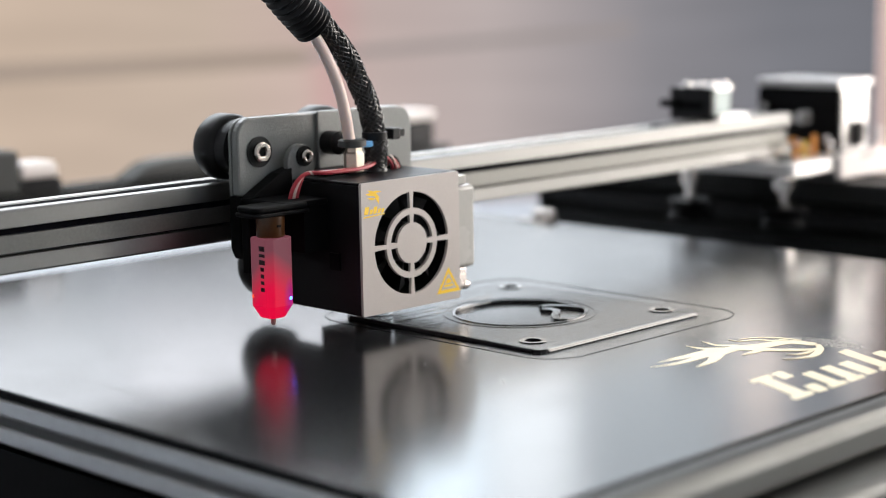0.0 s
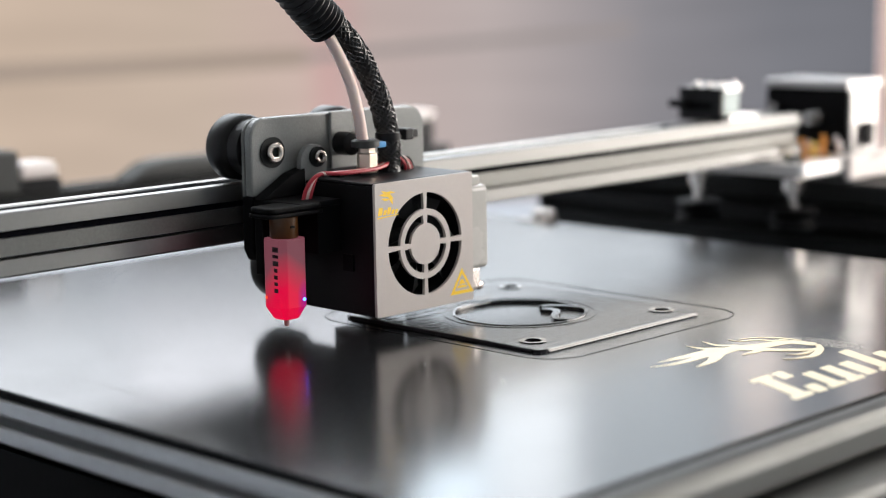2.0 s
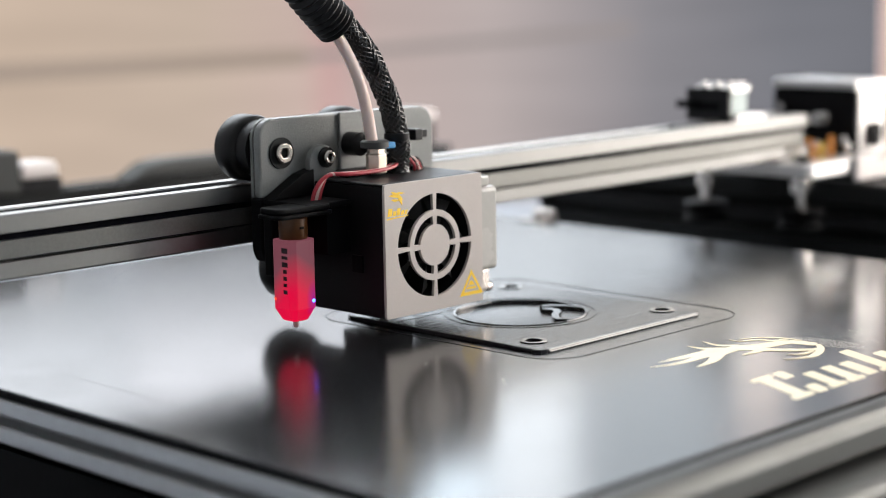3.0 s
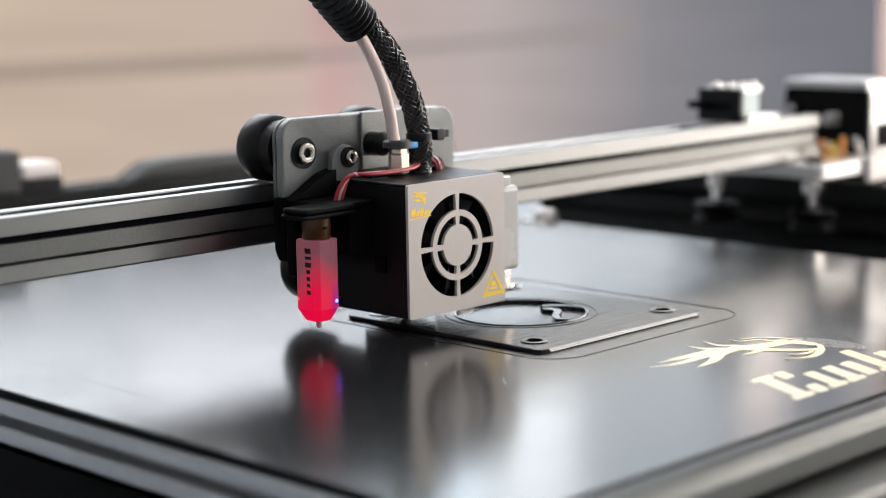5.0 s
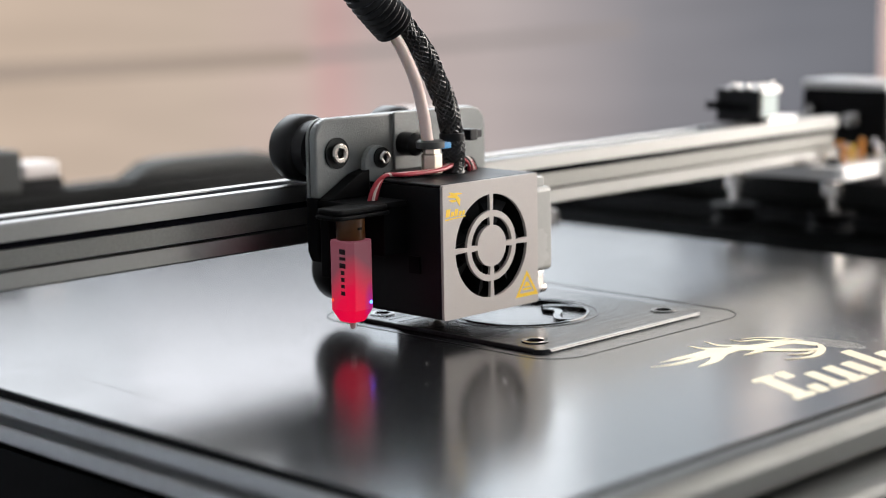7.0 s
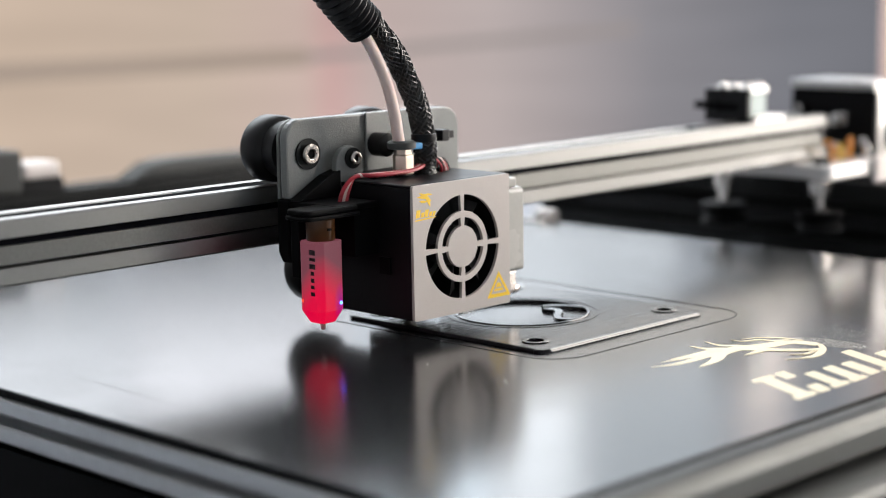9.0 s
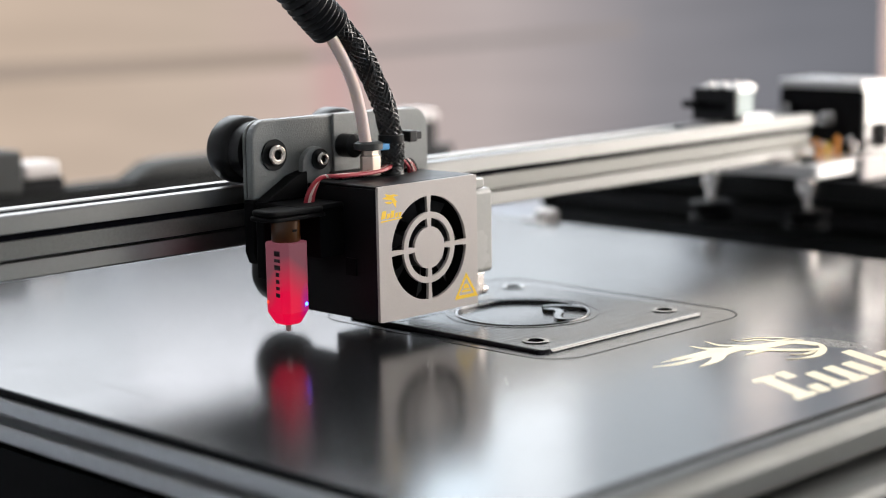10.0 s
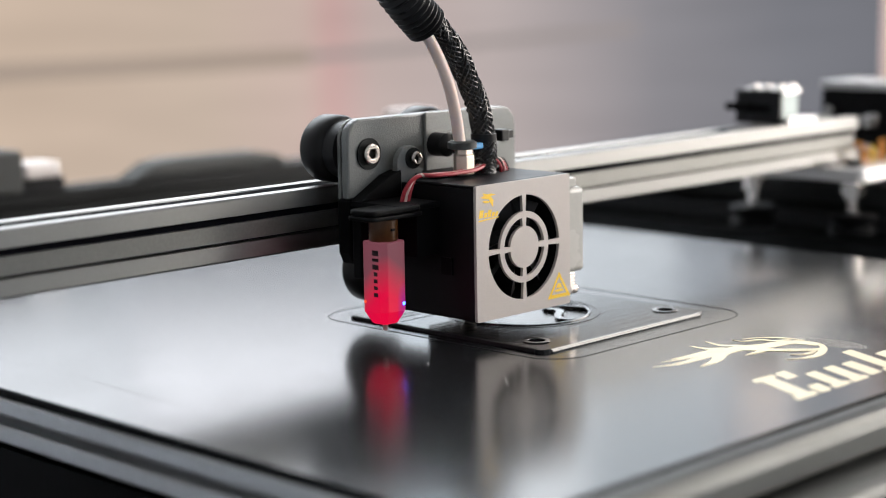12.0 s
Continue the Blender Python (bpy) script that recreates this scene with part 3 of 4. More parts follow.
def rails():
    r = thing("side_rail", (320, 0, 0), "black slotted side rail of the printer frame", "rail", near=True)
    part("bar", prism(extrusion_outline(20, 320, -5), "y", -330, 226), BLACK_ANOD, r)
    part("slot_cover", box(299.2, 300.4, -328, 224, -8.2, -1.8), PLASTIC, r, "black slot cover strip")
    part("end_cap", prism(rounded(300, 340, -25, 15, 3), "y", 226.2, 229), PLASTIC, r, "black end cap", bevel=0.8)
    back = thing("rear_beam", (-60, 310, 0), "dark slotted rear beam of the printer frame", "beam")
    part("bar", prism(extrusion_outline(10, 310, 8.5), "x", -420, 300), BLACK_ANOD, back)
    part("corner_block", box(264, 287, 300, 322, 18.6, 34), PLASTIC, back, "black corner block", bevel=2)
    part("corner_cap", box(263, 288, 299, 323, 34.2, 40), WHITE_PLASTIC, back, "pale block cap", bevel=2)
    part("cable_cover", prism([(66, 18.6), (80, 26), (92, 27.5), (150, 26.5), (163, 24), (170, 18.6)], "y", 300, 318), GREY_PLASTIC, back, "low dark cover", bevel=2)
    part("grey_block", box(-40, 0, 298, 325, 18.6, 40), GREY_PLASTIC, back, "grey end block", bevel=2)
    part("block_base", box(1, 24, 300, 318, 18.6, 25), PLASTIC, back, bevel=0.5)
    part("white_block", box(1, 22, 299, 318, 25.2, 33), WHITE_PLASTIC, back, "plain white block", bevel=2)
    # black panels added below to give the darkness under the bed
    base = thing("underbed_dark_panel", (0, 0, -120), "black panel standing in for shade under the print bed", "panel")
    part("panel", box(-345, 345, -345, 345, -125, -120), DARK, base)
    for x in (-330, 330):
        part("skirt_panel", box(x - 4, x + 4, -345, 345, -150, -125.3), DARK, base)
    clip = thing("bed_clip", (188, 128, 0), "bright steel clip on the edge of the print bed", "clip")
    part("jaw", box(178, 190, 122, 134, 0.05, 1.0), STEEL, clip, bevel=0.3)
    part("spring", lathe("y", 190.5, 2.0, [(2.5, 122), (2.8, 123), (2.8, 133), (2.5, 134)], 16), STEEL, clip, smooth=True)


bed()
printed_part()
rails()


# ---------------------------------------------------------------- gantry
def bolt(parent, x, z, y_front, r=4.6, washer=True):
    if washer:
        part("washer", disc("y", x, z, r * 1.5, y_front - 0.6, y_front, 28), BLACK_ANOD, parent, "black recess ring")
    head = prism(ring(x, z, r, 28), "y", y_front - 2.6, y_front - 0.7, holes=[ring(x, z, r * 0.46, 6)])
    part("bolt", head, STEEL, parent, "bright hex socket bolt", bevel=0.5)
    part("socket", disc("y", x, z, r * 0.52, y_front - 1.1, y_front - 0.72, 6), BLACK_ANOD, parent)


def wheel(parent, x, z, y, r=12.0, mat=None, name="wheel"):
    w = part(name, lathe("y", x, z, [(5, y - 6.0), (r - 2.6, y - 6.0), (r - 0.9, y - 5.2), (r, y - 3.6), (r, y + 3.6), (r - 0.9, y + 5.2), (r - 2.6, y + 6.0), (5, y + 6.0)], 48), mat or RUBBER, parent, "smooth black roller wheel", smooth=True)
    part("bearing", lathe("y", x, z, [(2.5, y - 5.9), (4.9, y - 5.9), (4.9, y + 5.9), (2.5, y + 5.9)], 24), STEEL, w, smooth=True)
    return w


def gantry():
    """The cross bar with belt, end plate, motor and limit switch; it slides along the side rails."""
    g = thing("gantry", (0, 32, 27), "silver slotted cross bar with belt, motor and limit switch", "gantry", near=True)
    part("cross_bar", prism([(32 + (a - 0) * 1.0, 38.1 + b * 1.06) for a, b in extrusion_outline(10)], "x", -330, 294), ALU, g, "silver anodised slotted bar")
    part("belt", box(-328, 292, 23.0, 24.4, 34.3, 40.2), BELT, g, "grey rubber toothed belt")
    # black strips laid in the slots in place of the shade there
    part("top_slot_shade", box(-329, 293, 27.9, 36.1, 46.6, 48.25), SLOT_SHADE, g, "black strip standing in for shade in the top slot")
    part("front_slot_shade", box(-329, 293, 25.0, 27.0, 33.6, 42.6), SLOT_SHADE, g, "black strip standing in for shade in the front slot")
    part("slot_cover", box(196, 232, 29.4, 34.6, 47.2, 49.6), PLASTIC, g, "black slot cover", bevel=0.3)
    # limit switch on top of the bar
    s = part("limit_switch", box(232, 235, 26, 51, 48.9, 64.6), PLASTIC, g, "black limit switch", bevel=0.5)
    part("bracket", box(235.2, 249, 27, 47, 51.6, 62.6), BRACKET, s, "dull grey bracket", bevel=0.8)
    part("bracket_top", box(235.2, 250, 26.2, 47.5, 62.7, 65.4), HIGHLIT_ALU, s, "bracket top, paler for its highlight", bevel=0.6)
    part("foot", box(235.2, 258, 23, 44, 49.0, 51.5), HIGHLIT_ALU, s)
    part("plug", box(228, 231.8, 44, 54, 55, 58.6), DARK, s)
    part("slot", box(231.4, 231.9, 31, 44, 54, 58), DARK, s)
    for x, y in ((233.5, 34), (233.5, 41), (238, 30), (247, 30)):
        part("terminal", lathe("z", x, y, [(1.5, 64.6), (1.9, 65.6), (1.7, 66.8), (1.0, 67.6)], 14), CHROME, s, smooth=True)
    # end plate, motor, pulley
    plate = part("end_plate", prism(rounded(262, 358, 0, 76, 4), "z", 20.2, 26.6), HIGHLIT_ALU, g, "silver end plate", bevel=0.4)
    m = part("motor", box(320, 348, 9.5, 56, 26.7, 59.8), MOTOR_STEEL, g, "silver stepper motor", bevel=2.2)
    part("motor_face", prism(rounded(8.5, 57.5, 26.7, 59.7, 3), "x", 316.5, 319.8), DARK, m, "black motor face", bevel=0.4)
    part("top_cap", box(316, 349, 8.5, 58, 59.9, 63.8), MOTOR_STEEL, m, "pale top cap", bevel=0.5)
    part("plug", box(330, 339, 7.0, 9.4, 30, 42), DARK, m)
    for y, z in ((49, 34), (14, 34)):
        part("face_screw", lathe("x", y, z, [(1.2, 313.5), (2.4, 314.6), (2.4, 316.3)], 14), CHROME, m, smooth=True)
    # white block put in for the end plate's bright lip below the motor
    part("white_foot", box(300, 384, -3.5, -0.3, 15.8, 28.5), WHITE_PLASTIC, g, "plain white block", bevel=1)
    part("pulley", lathe("x", 26, 45, [(2.2, 309), (3.2, 309.3), (3.2, 311), (2.2, 311.3), (2.2, 314), (3.2, 314.3), (3.2, 316.3)], 28), CHROME, m, "bright belt pulley", smooth=True)
    part("shaft", disc("x", 48, 50, 2.2, 308, 316, 16), CHROME, m, smooth=True)
    for y, z, mat in ((27, 24, ORANGE), (23, 23, WIRE_WHITE)):
        part("wire", tube(smooth_path([(300, y + 3, 27.4), (303, y, z + 10), (308, y - 1, z + 7), (313, y - 4, 28)]), 1.2, 8), mat, g, smooth=True)
    for x, y, z0, z1, rad, mat in ((288, 15, 26.7, 34.2, 1.5, ORANGE), (294.5, 14, 26.7, 35, 1.1, GOLD), (304.6, 15, 26.7, 37.5, 1.4, ORANGE), (315, 12, 26.7, 33.5, 1.8, CHROME)):
        part("terminal_pin", lathe("z", x, y, [(rad, z0), (rad, z1 - 1.2), (rad * 0.6, z1)], 12), mat, g, smooth=True)
    part("cable", tube(smooth_path([(300, 4, 25), (318, -2, 26), (336, -2, 30), (352, 6, 38)]), 1.6, 8), WIRE_WHITE, g, "pale cable", smooth=True)
    # rollers under the end plate, running on the rail
    for x, y in ((274, 12), (270, 66)):
        stud = part("stud", lathe("z", x, y, [(3.0, 4), (3.0, 12), (5.2, 12.1), (5.2, 18), (3.4, 18.1), (3.4, 20.1)], 6), CHROME, g, "bright hex spacer")
        part("bolt_head", lathe("z", x, y, [(4.2, 26.7), (4.2, 28.4), (3.2, 29.6)], 18), PLASTIC, stud, smooth=True)
        part("roller", lathe("z", x, y, [(6, -6), (11, -6), (12, -5), (9.6, -1), (12, 3), (11, 4), (6, 4)], 36), DARK, stud, "black roller", smooth=True)
    return g


GANTRY = gantry()


# ---------------------------------------------------------------- print head
def print_head():
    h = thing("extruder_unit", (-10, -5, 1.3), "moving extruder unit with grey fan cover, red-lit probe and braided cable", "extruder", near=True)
    # carriage plate
    outline = [(-53.3, 45), (-53.3, 66)] + [(-46.3 + 7 * math.cos(radians(a)), 65.8 + 7 * math.sin(radians(a))) for a in range(175, 85, -15)] + \
              [(24 + 7.5 * math.cos(radians(a)), 65 + 7.5 * math.sin(radians(a))) for a in range(90, -5, -15)] + [(31.5, 45)]
    cp = part("carriage_plate", prism(outline, "y", 10, 13.6), POWDER, h, "black powder-coated carriage plate", bevel=0.8)
    part("front_panel", prism([(-16.5, 24), (-16.5, 72.6), (-15.9, 72.9)] + [(24 + 7.0 * math.cos(radians(a)), 65.2 + 7.0 * math.sin(radians(a))) for a in range(90, -5, -15)] + [(31.0, 24)], "y", 8.6, 9.9), POWDER, h, "black bent panel", bevel=0.4)
    part("rear_plate", prism([(x + 0.9 if x < 0 else x - 0.4, z - 0.3) for x, z in outline], "y", 15.0, 16.6), POWDER, h, "black rear plate", bevel=0.4)
    # lower end of the carriage plate, its shade put in as black
    part("shaded_lower_plate", prism([(-51.5, 22), (-53.2, 26), (-53.2, 44.8), (31.3, 44.8), (31.3, 22)], "y", 10.2, 16.0), DARK, h, "lower carriage plate, blackened for the shade on it", bevel=0.6)
    bolt(cp, -43.6, 60.2, 10, 3.7)
    tab = part("sensor_tab", prism([(-34.6, 44), (-34.6, 55)] + [(-28.4 + 6.2 * math.cos(radians(a)), 56 + 6.2 * math.sin(radians(a))) for a in range(180, -5, -15)] + [(-22.2, 44)], "y", 4.9, 7.4), POWDER, h, "black bracket tab", bevel=0.3)
    bolt(tab, -26.9, 57.6, 4.9, 2.5)
    for x, z in ((-44.0, 61.2), (0.5, 61.2), (-25.5, 15.2)):
        wheel(h, x, z, 28.0)
    part("axle", disc("y", -44.0, 61.2, 10.2, 16.8, 22.4, 32), PLASTIC, h, "black wheel spacer", smooth=True)
    part("belt_clamp", box(-50, -34, 13.2, 20, 24, 46), PLASTIC, h, bevel=1)
    # hot end block behind the cover
    part("heat_sink", box(-26, 8, -6, 8.4, 12, 52), DARK, h)
    part("heater_block", box(-20, -1, -12, 6, 0.4, 9), DARK, h, "dark heater block", bevel=0.5)
    part("nozzle", lathe("z", -10, -5, [(0.4, -1.7), (1.2, -1.7), (3.0, 0.0), (3.0, 0.38)], 20), BRASS, h, "brass nozzle", smooth=True)

    # fan cover: bent sheet, open below, with the pierced grey face
    x0, x1, y0, y1, z0, z1 = -32.6, 16.0, -29.9, 4.0, 3.7, 49.6
    cover = part("fan_cover", box(x0, x0 + 1.2, y0, y1 + 5.5, z0, z1), SHROUD, h, "satin black sheet cover", bevel=0.3)
    part("cover_top", box(x0, x1, y0, y1 - 2, z1 + 0.05, z1 + 1.1), SHROUD, cover, "satin black top", bevel=0.4)
    part("cover_side", box(x1 - 1.2, x1, y0, y1, z0, z1), SHROUD, cover)
    fx, fz = -8.3, 27.0
    holes = []
    for q in range(4):
        a = q * math.pi / 2
        holes.append(sector(fx, fz, 12.6, 18.4, a + 0.055, a + math.pi / 2 - 0.055, 16))
        holes.append(sector(fx, fz, 7.4, 10.4, a + 0.11, a + math.pi / 2 - 0.11, 12))
    face = part("fan_face", prism(rounded(x0, x1, z0 - 0.2, z1 + 1.0, 0.8, 3), "y", -31.2, -30.0, holes=holes), FACE, h, "grey brushed face with ring grille", bevel=0.4)
    # fan behind the face
    fan = part("fan_frame", prism(rounded(fx - 20, fx + 20, fz - 20, fz + 20, 3), "y", -29.6, -19.5, holes=[ring(fx, fz, 19, 40)]), DARK, h)
    hub = part("fan_hub", disc("y", fx, fz, 7.2, -28.8, -20, 28), BLADE, fan, smooth=True)
    for k in range(7):
        a = math.tau * k / 7
        bm = bmesh.new()
        c, s = math.cos(a), math.sin(a)
        c2, s2 = math.cos(a + 0.55), math.sin(a + 0.55)
        v = [bm.verts.new(p) for p in ((fx + 7 * c, -28, fz + 7 * s), (fx + 18 * c, -28, fz + 18 * s), (fx + 18 * c2, -21, fz + 18 * s2), (fx + 7 * c2, -21, fz + 7 * s2))]
        bm.faces.new(v)
        bmesh.ops.solidify(bm, geom=bm.faces[:], thickness=0.8)
        part("blade", bm, BLADE, hub)
    part("fan_back", box(x0 + 1.5, x1 - 1.5, -19, -18, z0 + 1, z1 - 1), DARK, fan)
    # printed marks on the face
    yy = -31.26
    tri = [(3.8, 6.4), (16.0, 6.4), (9.9, 15.8)]
    inn = [(5.9, 7.7), (13.9, 7.7), (9.9, 13.9)]
    part("warning_triangle", prism(tri, "y", yy, yy + 0.05, holes=[inn]), GOLD, face, "yellow warning triangle")
    bm = prism([(7.4, 8.6), (12.4, 8.6), (11.9, 9.5), (7.9, 9.5)], "y", yy, yy + 0.05)
    prism([(8.2, 9.9), (11.6, 9.9), (10.6, 11.6), (9.2, 11.6)], "y", yy, yy + 0.05, bm)
    part("warning_sign", bm, GOLD, face)
    bm = bmesh.new()
    for i, (p0, p1, s0, s1) in enumerate((((-30.6, 46.6), (-25.0, 45.6), 0.16, -0.04), ((-29.6, 48.0), (-23.6, 44.6), 0.14, -0.06), ((-26.4, 46.0), (-24.2, 42.8), 0.26, -0.05), ((-29.6, 45.2), (-25.6, 44.8), 0.08, -0.14), ((-27.8, 47.2), (-23.0, 47.0), 0.1, -0.06))):
        prism(crescent(p0, p1, s0, s1), "y", yy - 0.02 * i, yy + 0.05, bm)
    part("emblem_mark", bm, GOLD, face, "yellow emblem")
    for xa, w, top in ((-31.4, 2.0, 42.2), (-29.0, 1.5, 41.2), (-27.1, 1.6, 42.0), (-25.1, 1.4, 41.1), (-23.3, 1.2, 41.1)):
        part("printed_bar", prism([(xa, 39.4), (xa + w, 39.6), (xa + w + 0.6, top), (xa + 0.6, top)], "y", yy, yy + 0.05), GOLD, face)
    part("printed_underline", prism([(-31.6, 38.3), (-21.4, 38.9), (-21.3, 39.3), (-31.5, 38.8)], "y", yy, yy + 0.05), GOLD, face)

    # blower and duct on the far side of the cover
    duct = part("blower", prism(rounded(-28, -2, 13.5, 44.6, 2), "x", 16.4, 27.5), DUCT, h, "smoky grey blower", bevel=0.8)
    part("lug", box(17, 23, -28.5, -24, 44.8, 48.5), DUCT, duct, bevel=0.6)
    part("clip", box(17, 25.0, -26, -21, 6.0, 13.3), STEEL, duct, bevel=0.5)
    part("screw", lathe("x", -23, 6.2, [(1.8, 22), (1.8, 28), (1.0, 29)], 14), STEEL, duct, smooth=True)
    part("side_clip", box(x0 - 0.9, x0 - 0.1, -20, -15, 19, 25), DARK, cover)

    # probe
    px0, py0 = -56.0, -10.0
    flange = part("probe_flange", prism(rounded(px0 - 11.5, px0 + 14, py0 - 6.5, py0 + 6.5, 3), "z", 40.8, 42.2), DARK, h, "black probe flange", bevel=0.4)
    part("probe_cap", prism(rounded(px0 - 11, px0 + 13.5, py0 - 6, py0 + 6, 3), "z", 42.4, 44.4), DARK, flange, bevel=0.6)
    part("probe_arm", box(-53, -33.4, -15, 9.6, 42.6, 44.6), DARK, h, "black bracket arm", bevel=0.4)
    # the bracket's shadow on the carriage plate, built as a black wedge
    part("bracket_shadow_wedge", prism([(-53, 44.7), (-39, 52.5), (-33.4, 54), (-33.4, 44.7)], "y", 4, 9.7), DARK, h, "black wedge for the bracket's shadow on the plate", bevel=0.3)
    # added behind the probe to keep its red glow off the bar
    part("probe_glow_block", box(-58.5, -40, -1.5, 3, 19, 41), DARK, h, "black plate added to block the probe's glow", bevel=0.6)
    part("probe_arm_front", box(-44, -33.2, -14, 6.0, 26, 43), DARK, h)
    neck = part("probe_board", lathe("z", px0, py0, [(4.8, 33.1), (5.0, 33.4), (5.0, 40.3), (4.6, 40.7)], 24), AMBER, h, "brown translucent neck", smooth=True)
    part("chip", box(px0 - 1.2, px0 + 0.4, py0 - 5.3, py0 - 4.7, 36.8, 37.6), DARK, neck)
    hw = 5.9
    octo = [(-hw, -hw + 2), (-hw + 2, -hw), (hw - 2, -hw), (hw, -hw + 2), (hw, hw - 2), (hw - 2, hw), (-hw + 2, hw), (-hw, hw - 2)]
    bm = bmesh.new()
    loops = [[bm.verts.new((px0 + x * k, py0 + y * k, z)) for x, y in octo] for k, z in ((0.50, 4.6), (0.62, 5.0), (1.0, 9.2), (1.0, 33.0))]
    for a, b in zip(loops, loops[1:]):
        for i in range(8):
            bm.faces.new((a[i], a[(i + 1) % 8], b[(i + 1) % 8], b[i]))
    bm.faces.new(loops[0])
    bm.faces.new(loops[-1][::-1])
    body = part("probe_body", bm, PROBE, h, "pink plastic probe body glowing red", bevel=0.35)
    part("pin", lathe("z", px0, py0, [(0.6, 1.9), (0.95, 2.4), (0.95, 4.6)], 14), WIRE_WHITE, body, "pale plastic pin", smooth=True)
    part("blue_light", lathe("y", px0 + 3.3, 11.6, [(0.35, py0 - 6.2), (0.65, py0 - 6.0), (0.65, py0 - 5.8)], 12), LED_BLUE, body, "tiny blue light")
    part("orange_light", lathe("x", py0 + 3.4, 12.5, [(0.3, px0 - 6.0), (0.6, px0 - 5.95), (0.6, px0 - 5.8)], 12), LED_ORANGE, body, "tiny orange light")
    for z, w, hgt in ((29.6, 1.5, 0.9), (27.2, 1.5, 0.55), (24.8, 1.5, 0.85), (22.4, 0.9, 0.7), (20.0, 0.9, 0.7), (17.7, 0.9, 0.6), (15.3, 1.0, 0.7)):
        part("printed_bar", box(px0 - 5.95, px0 - 5.9, py0 - 2.0 - w, py0 - 2.0 + w, z - hgt, z + hgt), INKBLACK, body)

    # flat ribbon of wires over the cover
    for k, mat in enumerate((RED, WIRE_WHITE, RED)):
        o = k * 1.1
        path = smooth_path([(-44 + o * 1.2, -6 - o * 0.3, 42.5), (-42.5 + o * 1.2, -7, 48.5), (-38.5 + o * 0.8, -8 + o * 0.3, 52.6 + 0.15 * k), (-32, -9 - o, 53.0), (-22, -10 - o, 52.9), (-12, -9.5 - o, 53.2), (-5, -7 - o, 54.4), (-2, -4.6, 57)], 8)
        part("wire", tube(path, 0.74, 8), mat, h, smooth=True)
    for k in range(5):
        path = smooth_path([(-1 + k * 1.7, -8 + k, 50.9), (0.5 + k * 1.3, -9 + k, 53.4 + (k % 3) * 0.6), (-1.5 + k * 0.6, -7, 58 - k * 0.4)], 6)
        part("wire", tube(path, 0.6, 8), RED if k % 2 else SLEEVE, h, smooth=True)
    # loose wire ends gathered where the braid ends
    for k in range(6):
        path = smooth_path([(-1.2 + k * 0.5, -9.5 + k * 0.4, 57.0 - k * 0.4), (1.4 + k * 0.7, -10.0 + k * 0.3, 54.6 + (k % 2) * 0.8), (3.4 + k * 0.9, -9.4 + k * 0.4, 52.8 + (k % 3) * 0.6), (4.4 + k * 1.1, -8.4 + k * 0.3, 51.0)], 6)
        part("wire_end", tube(path, 0.62, 8), (RED, SLEEVE, RED, WIRE_WHITE, RED, SLEEVE)[k], h, smooth=True)
    # fitting and milky tube
    fit = part("tube_fitting", lathe("z", -14.3, -8, [(3.2, 51.4), (3.9, 51.8), (3.9, 58.4), (3.2, 58.8), (3.2, 60.4), (2.6, 61.0)], 6), BRASS, h, "pale brass push fitting", bevel=0.3)
    part("collet", lathe("z", -14.9, -8, [(4.0, 60.6), (5.2, 60.9), (5.2, 63.0), (4.2, 63.6)], 24), GREY_PLASTIC, fit, "grey release collar", smooth=True)
    part("blue_clip", box(-12.6, -8.4, -12.2, -8.6, 60.4, 62.6), BLUE, fit, "blue locking clip", bevel=0.4)
    nut = part("eccentric", lathe("y", -12.0, 61.2, [(3.4, 1.6), (4.3, 2.2), (4.3, 8.5)], 24), PLASTIC, h, "black round nut", smooth=True)
    for x, z in ((-8.0, 64.6), (-9.2, 59.6)):
        part("screw_tip", lathe("y", x, z, [(0.5, 0.2), (1.3, 0.6), (1.6, 1.6), (1.6, 5.0)], 14), CHROME, nut, smooth=True)
    part("feed_tube", tube(smooth_path([(-15.6, -8, 61), (-16.6, -8, 65.2), (-18.1, -8, 73.3), (-21.2, -8, 83.5), (-26.3, -8, 93.6), (-32.6, -8, 102.6), (-40, -8, 111)], 8), 2.15, 18), PTFE, h, "milky white feed tube", smooth=True)
    # braided cable
    cable_pts = [(-2.8, -7, 51), (-2.9, -7.4, 54), (-3.3, -8, 62.1), (-5.7, -8, 72.4), (-10.4, -8, 82.8), (-16.7, -8, 93.1), (-25.6, -8, 103.0), (-35, -8, 111)]
    path = smooth_path(cable_pts, 10)
    cable = part("braided_cable", tube(path, 3.75, 20), SLEEVE, h, "black braided cable sleeve", smooth=True)
    bm = bmesh.new()
    fr = frames_along(path)
    for turn in (1, -1):
        for k in range(12):
            strand = []
            for i, (p, a, b) in enumerate(fr):
                ang = math.tau * k / 12 + turn * i * 0.26
                strand.append(p + (a * math.cos(ang) + b * math.sin(ang)) * (3.8 + 0.34 * math.sin(ang * 4.5 * turn + k)))
            tube(strand, 0.36, 6, bm)
    tagged(part("braid", bm, BRAID, cable, "glossy braid threads", smooth=True), kind="stuff")
    part("zip_tie", box(2.6, 6.6, -11.0, -6.4, 62.0, 66.2), PLASTIC, cable, "black cable tie lock", bevel=0.5)
    part("zip_tail", box(6.4, 9.6, -10.2, -8.2, 62.8, 65.6), PLASTIC, cable, bevel=0.3)
    part("zip_band", lathe("z", -3.9, -8, [(4.4, 62.6), (4.6, 63.0), (4.6, 65.2), (4.0, 65.4)], 24), PLASTIC, cable, smooth=True)
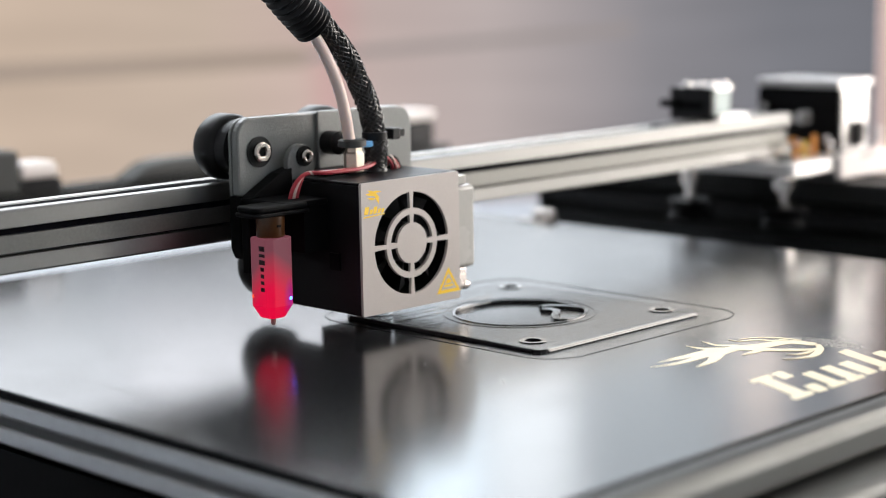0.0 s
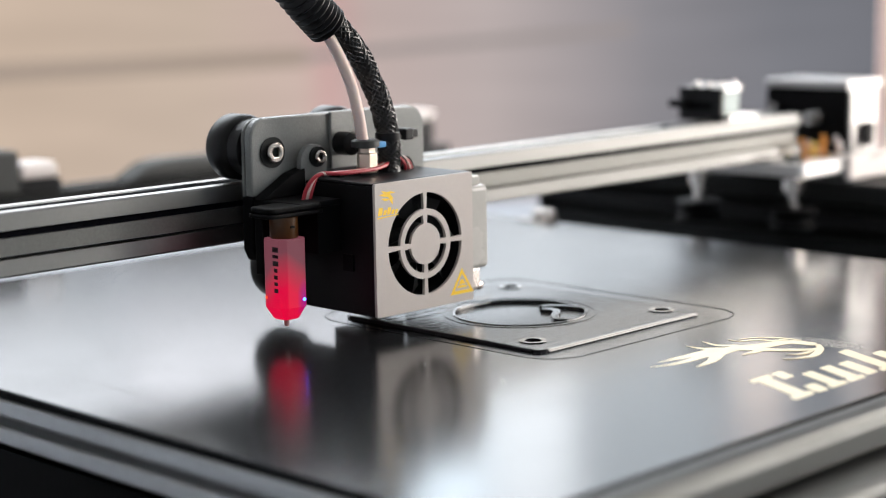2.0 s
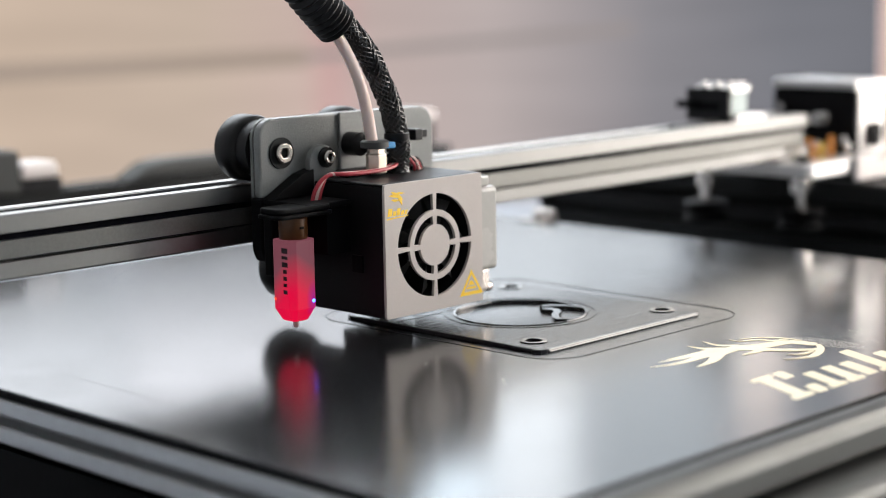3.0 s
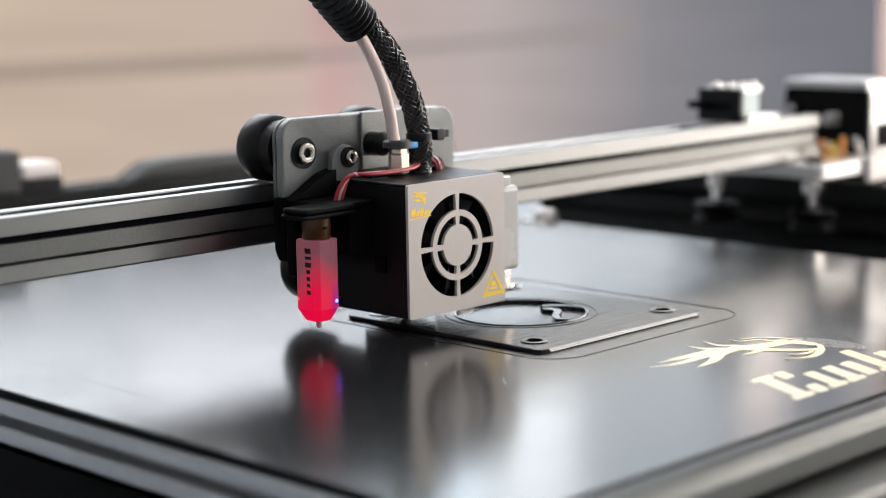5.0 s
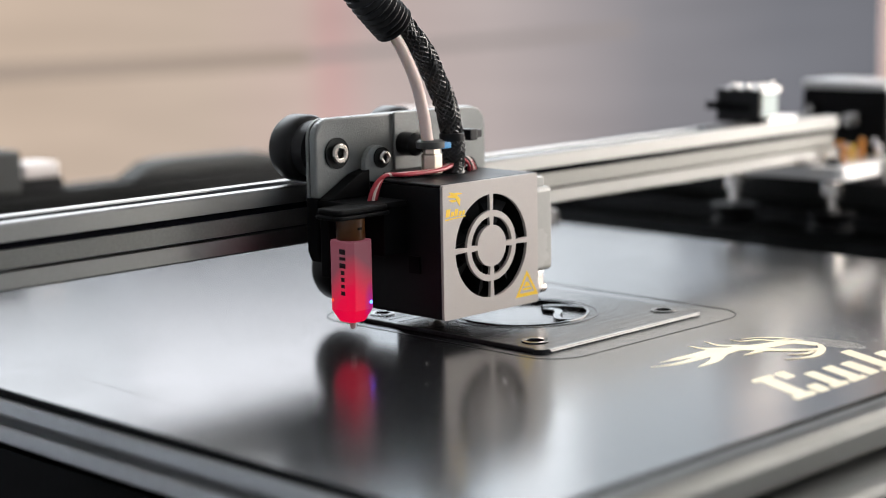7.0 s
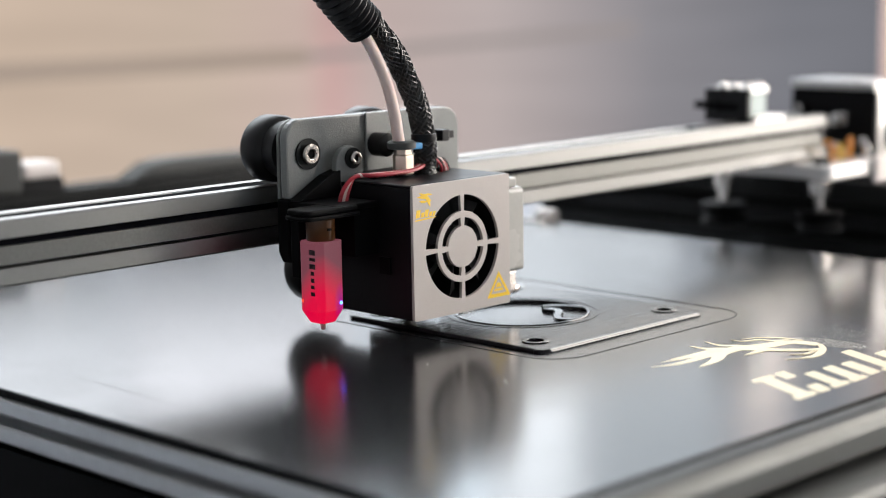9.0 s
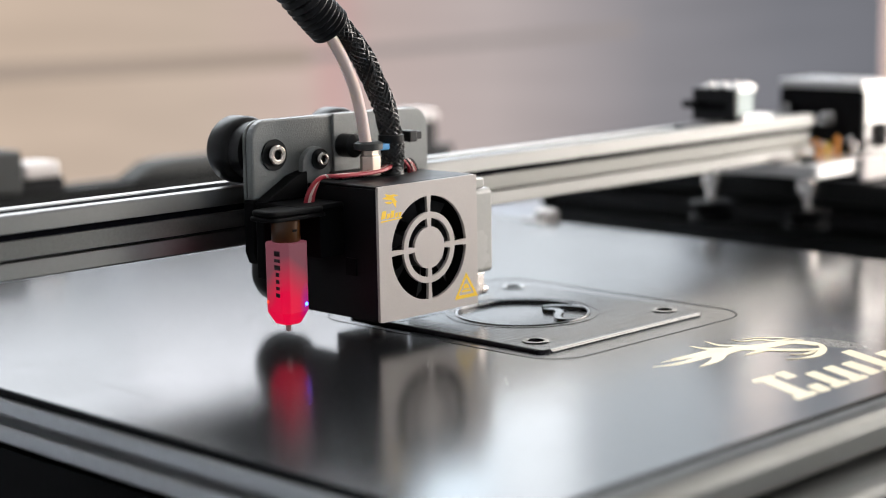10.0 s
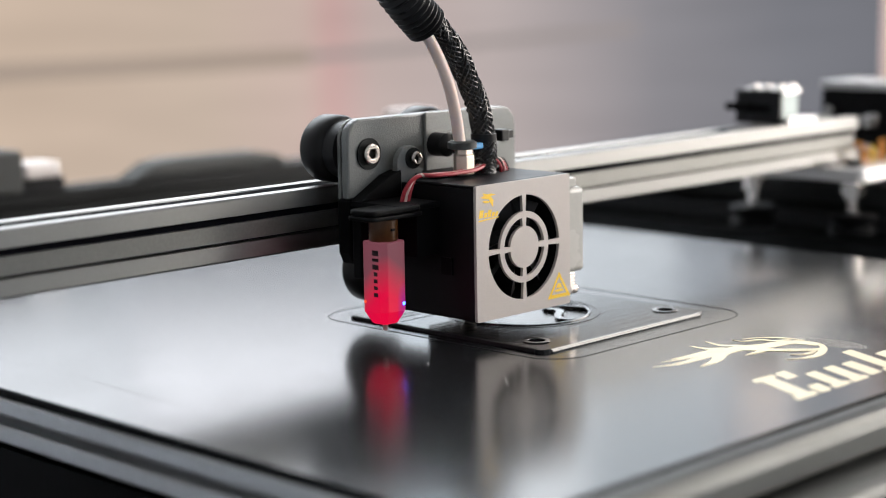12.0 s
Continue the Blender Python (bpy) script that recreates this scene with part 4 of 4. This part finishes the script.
    # corrugated hose that gathers both
    hose_path = smooth_path([(-31.3, -8, 104.4), (-37.1, -8, 109.3), (-44.5, -8, 116), (-55, -8, 126), (-66, -6, 138), (-76, 2, 154), (-82, 20, 172)], 22)
    part("corrugated_hose", tube(hose_path, 7, 28, wave=lambda i: (6.2, 6.9, 7.5, 7.6, 7.2, 6.4)[i % 6] if i < 66 else (6.2, 7.5, 7.4)[i % 3]), PLASTIC, h, "black corrugated hose", smooth=True)
    return h


HEAD = print_head()


# ---------------------------------------------------------------- what moves: seconds, millimetres along the bar, millimetres along the rails
STEPS = [
    (0, -18.0, 31.0), (0.5, -19.6, 31.6), (1, -19.8, 30.7), (1.5, -18.3, 28.7), (2, -16.4, 25.7), (2.5, -16.1, 23.5), (3, -16.1, 21.5), (3.2, -18.2, 27.6),
    (3.4, -20.0, 29.5), (4.05, -5.0, 9.0), (4.65, -22.6, 26.0), (4.8, -20.9, 23.8), (4.9, -17.4, 19.3), (5, -11.5, 15.0), (5.1, -8.4, 9.2), (5.2, -4.5, 7.1),
    (5.3, -0.8, 0.8), (5.4, 1.1, -1.4), (5.5, 0.0, 0.0), (5.6, -3.6, 4.0), (5.7, -7.1, 7.6), (5.8, -12.4, 13.8), (5.9, -16.6, 18.4), (6, -21.0, 22.7),
    (6.1, -21.6, 23.9), (6.2, -19.8, 21.5), (6.3, -14.6, 16.2), (6.5, -6.9, 8.4), (6.65, -1.4, 1.4), (6.8, 1.1, -2.6), (7, -5.4, 4.7), (7.2, -15.0, 14.3),
    (7.4, -22.0, 21.0), (8.1, 0.8, -4.0), (8.7, -22.3, 21.0), (8.8, -20.4, 19.0), (8.9, -17.6, 14.8), (9, -13.1, 11.7), (9.1, -9.0, 5.5), (9.2, -4.0, 2.2),
    (9.3, -1.0, -3.3), (9.4, 0.1, -4.4), (9.5, -1.5, -2.4), (9.6, -6.4, 2.6), (9.7, -10.9, 6.8), (9.8, -15.8, 12.8), (9.9, -19.8, 17.1), (10, -22.3, 19.3),
    (10.1, -20.7, 18.1), (10.2, -17.3, 14.2), (10.3, -12.4, 9.1), (10.4, -8.9, 5.3), (10.5, -4.0, 0.9), (10.6, -0.7, -3.6), (10.7, 0.1, -5.3), (11, -11.2, 6.7),
    (11.2, -20.4, 16.6), (11.33, -23.0, 19.0), (11.5, -16.1, 12.4), (11.8, -0.9, -2.4), (12, -0.6, -5.8)]


def motions():
    hx, hy, hz = HEAD.location
    gx, gy, gz = GANTRY.location
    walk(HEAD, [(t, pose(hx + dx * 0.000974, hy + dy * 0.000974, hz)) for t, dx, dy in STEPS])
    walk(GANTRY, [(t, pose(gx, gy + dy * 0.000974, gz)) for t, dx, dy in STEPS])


motions()
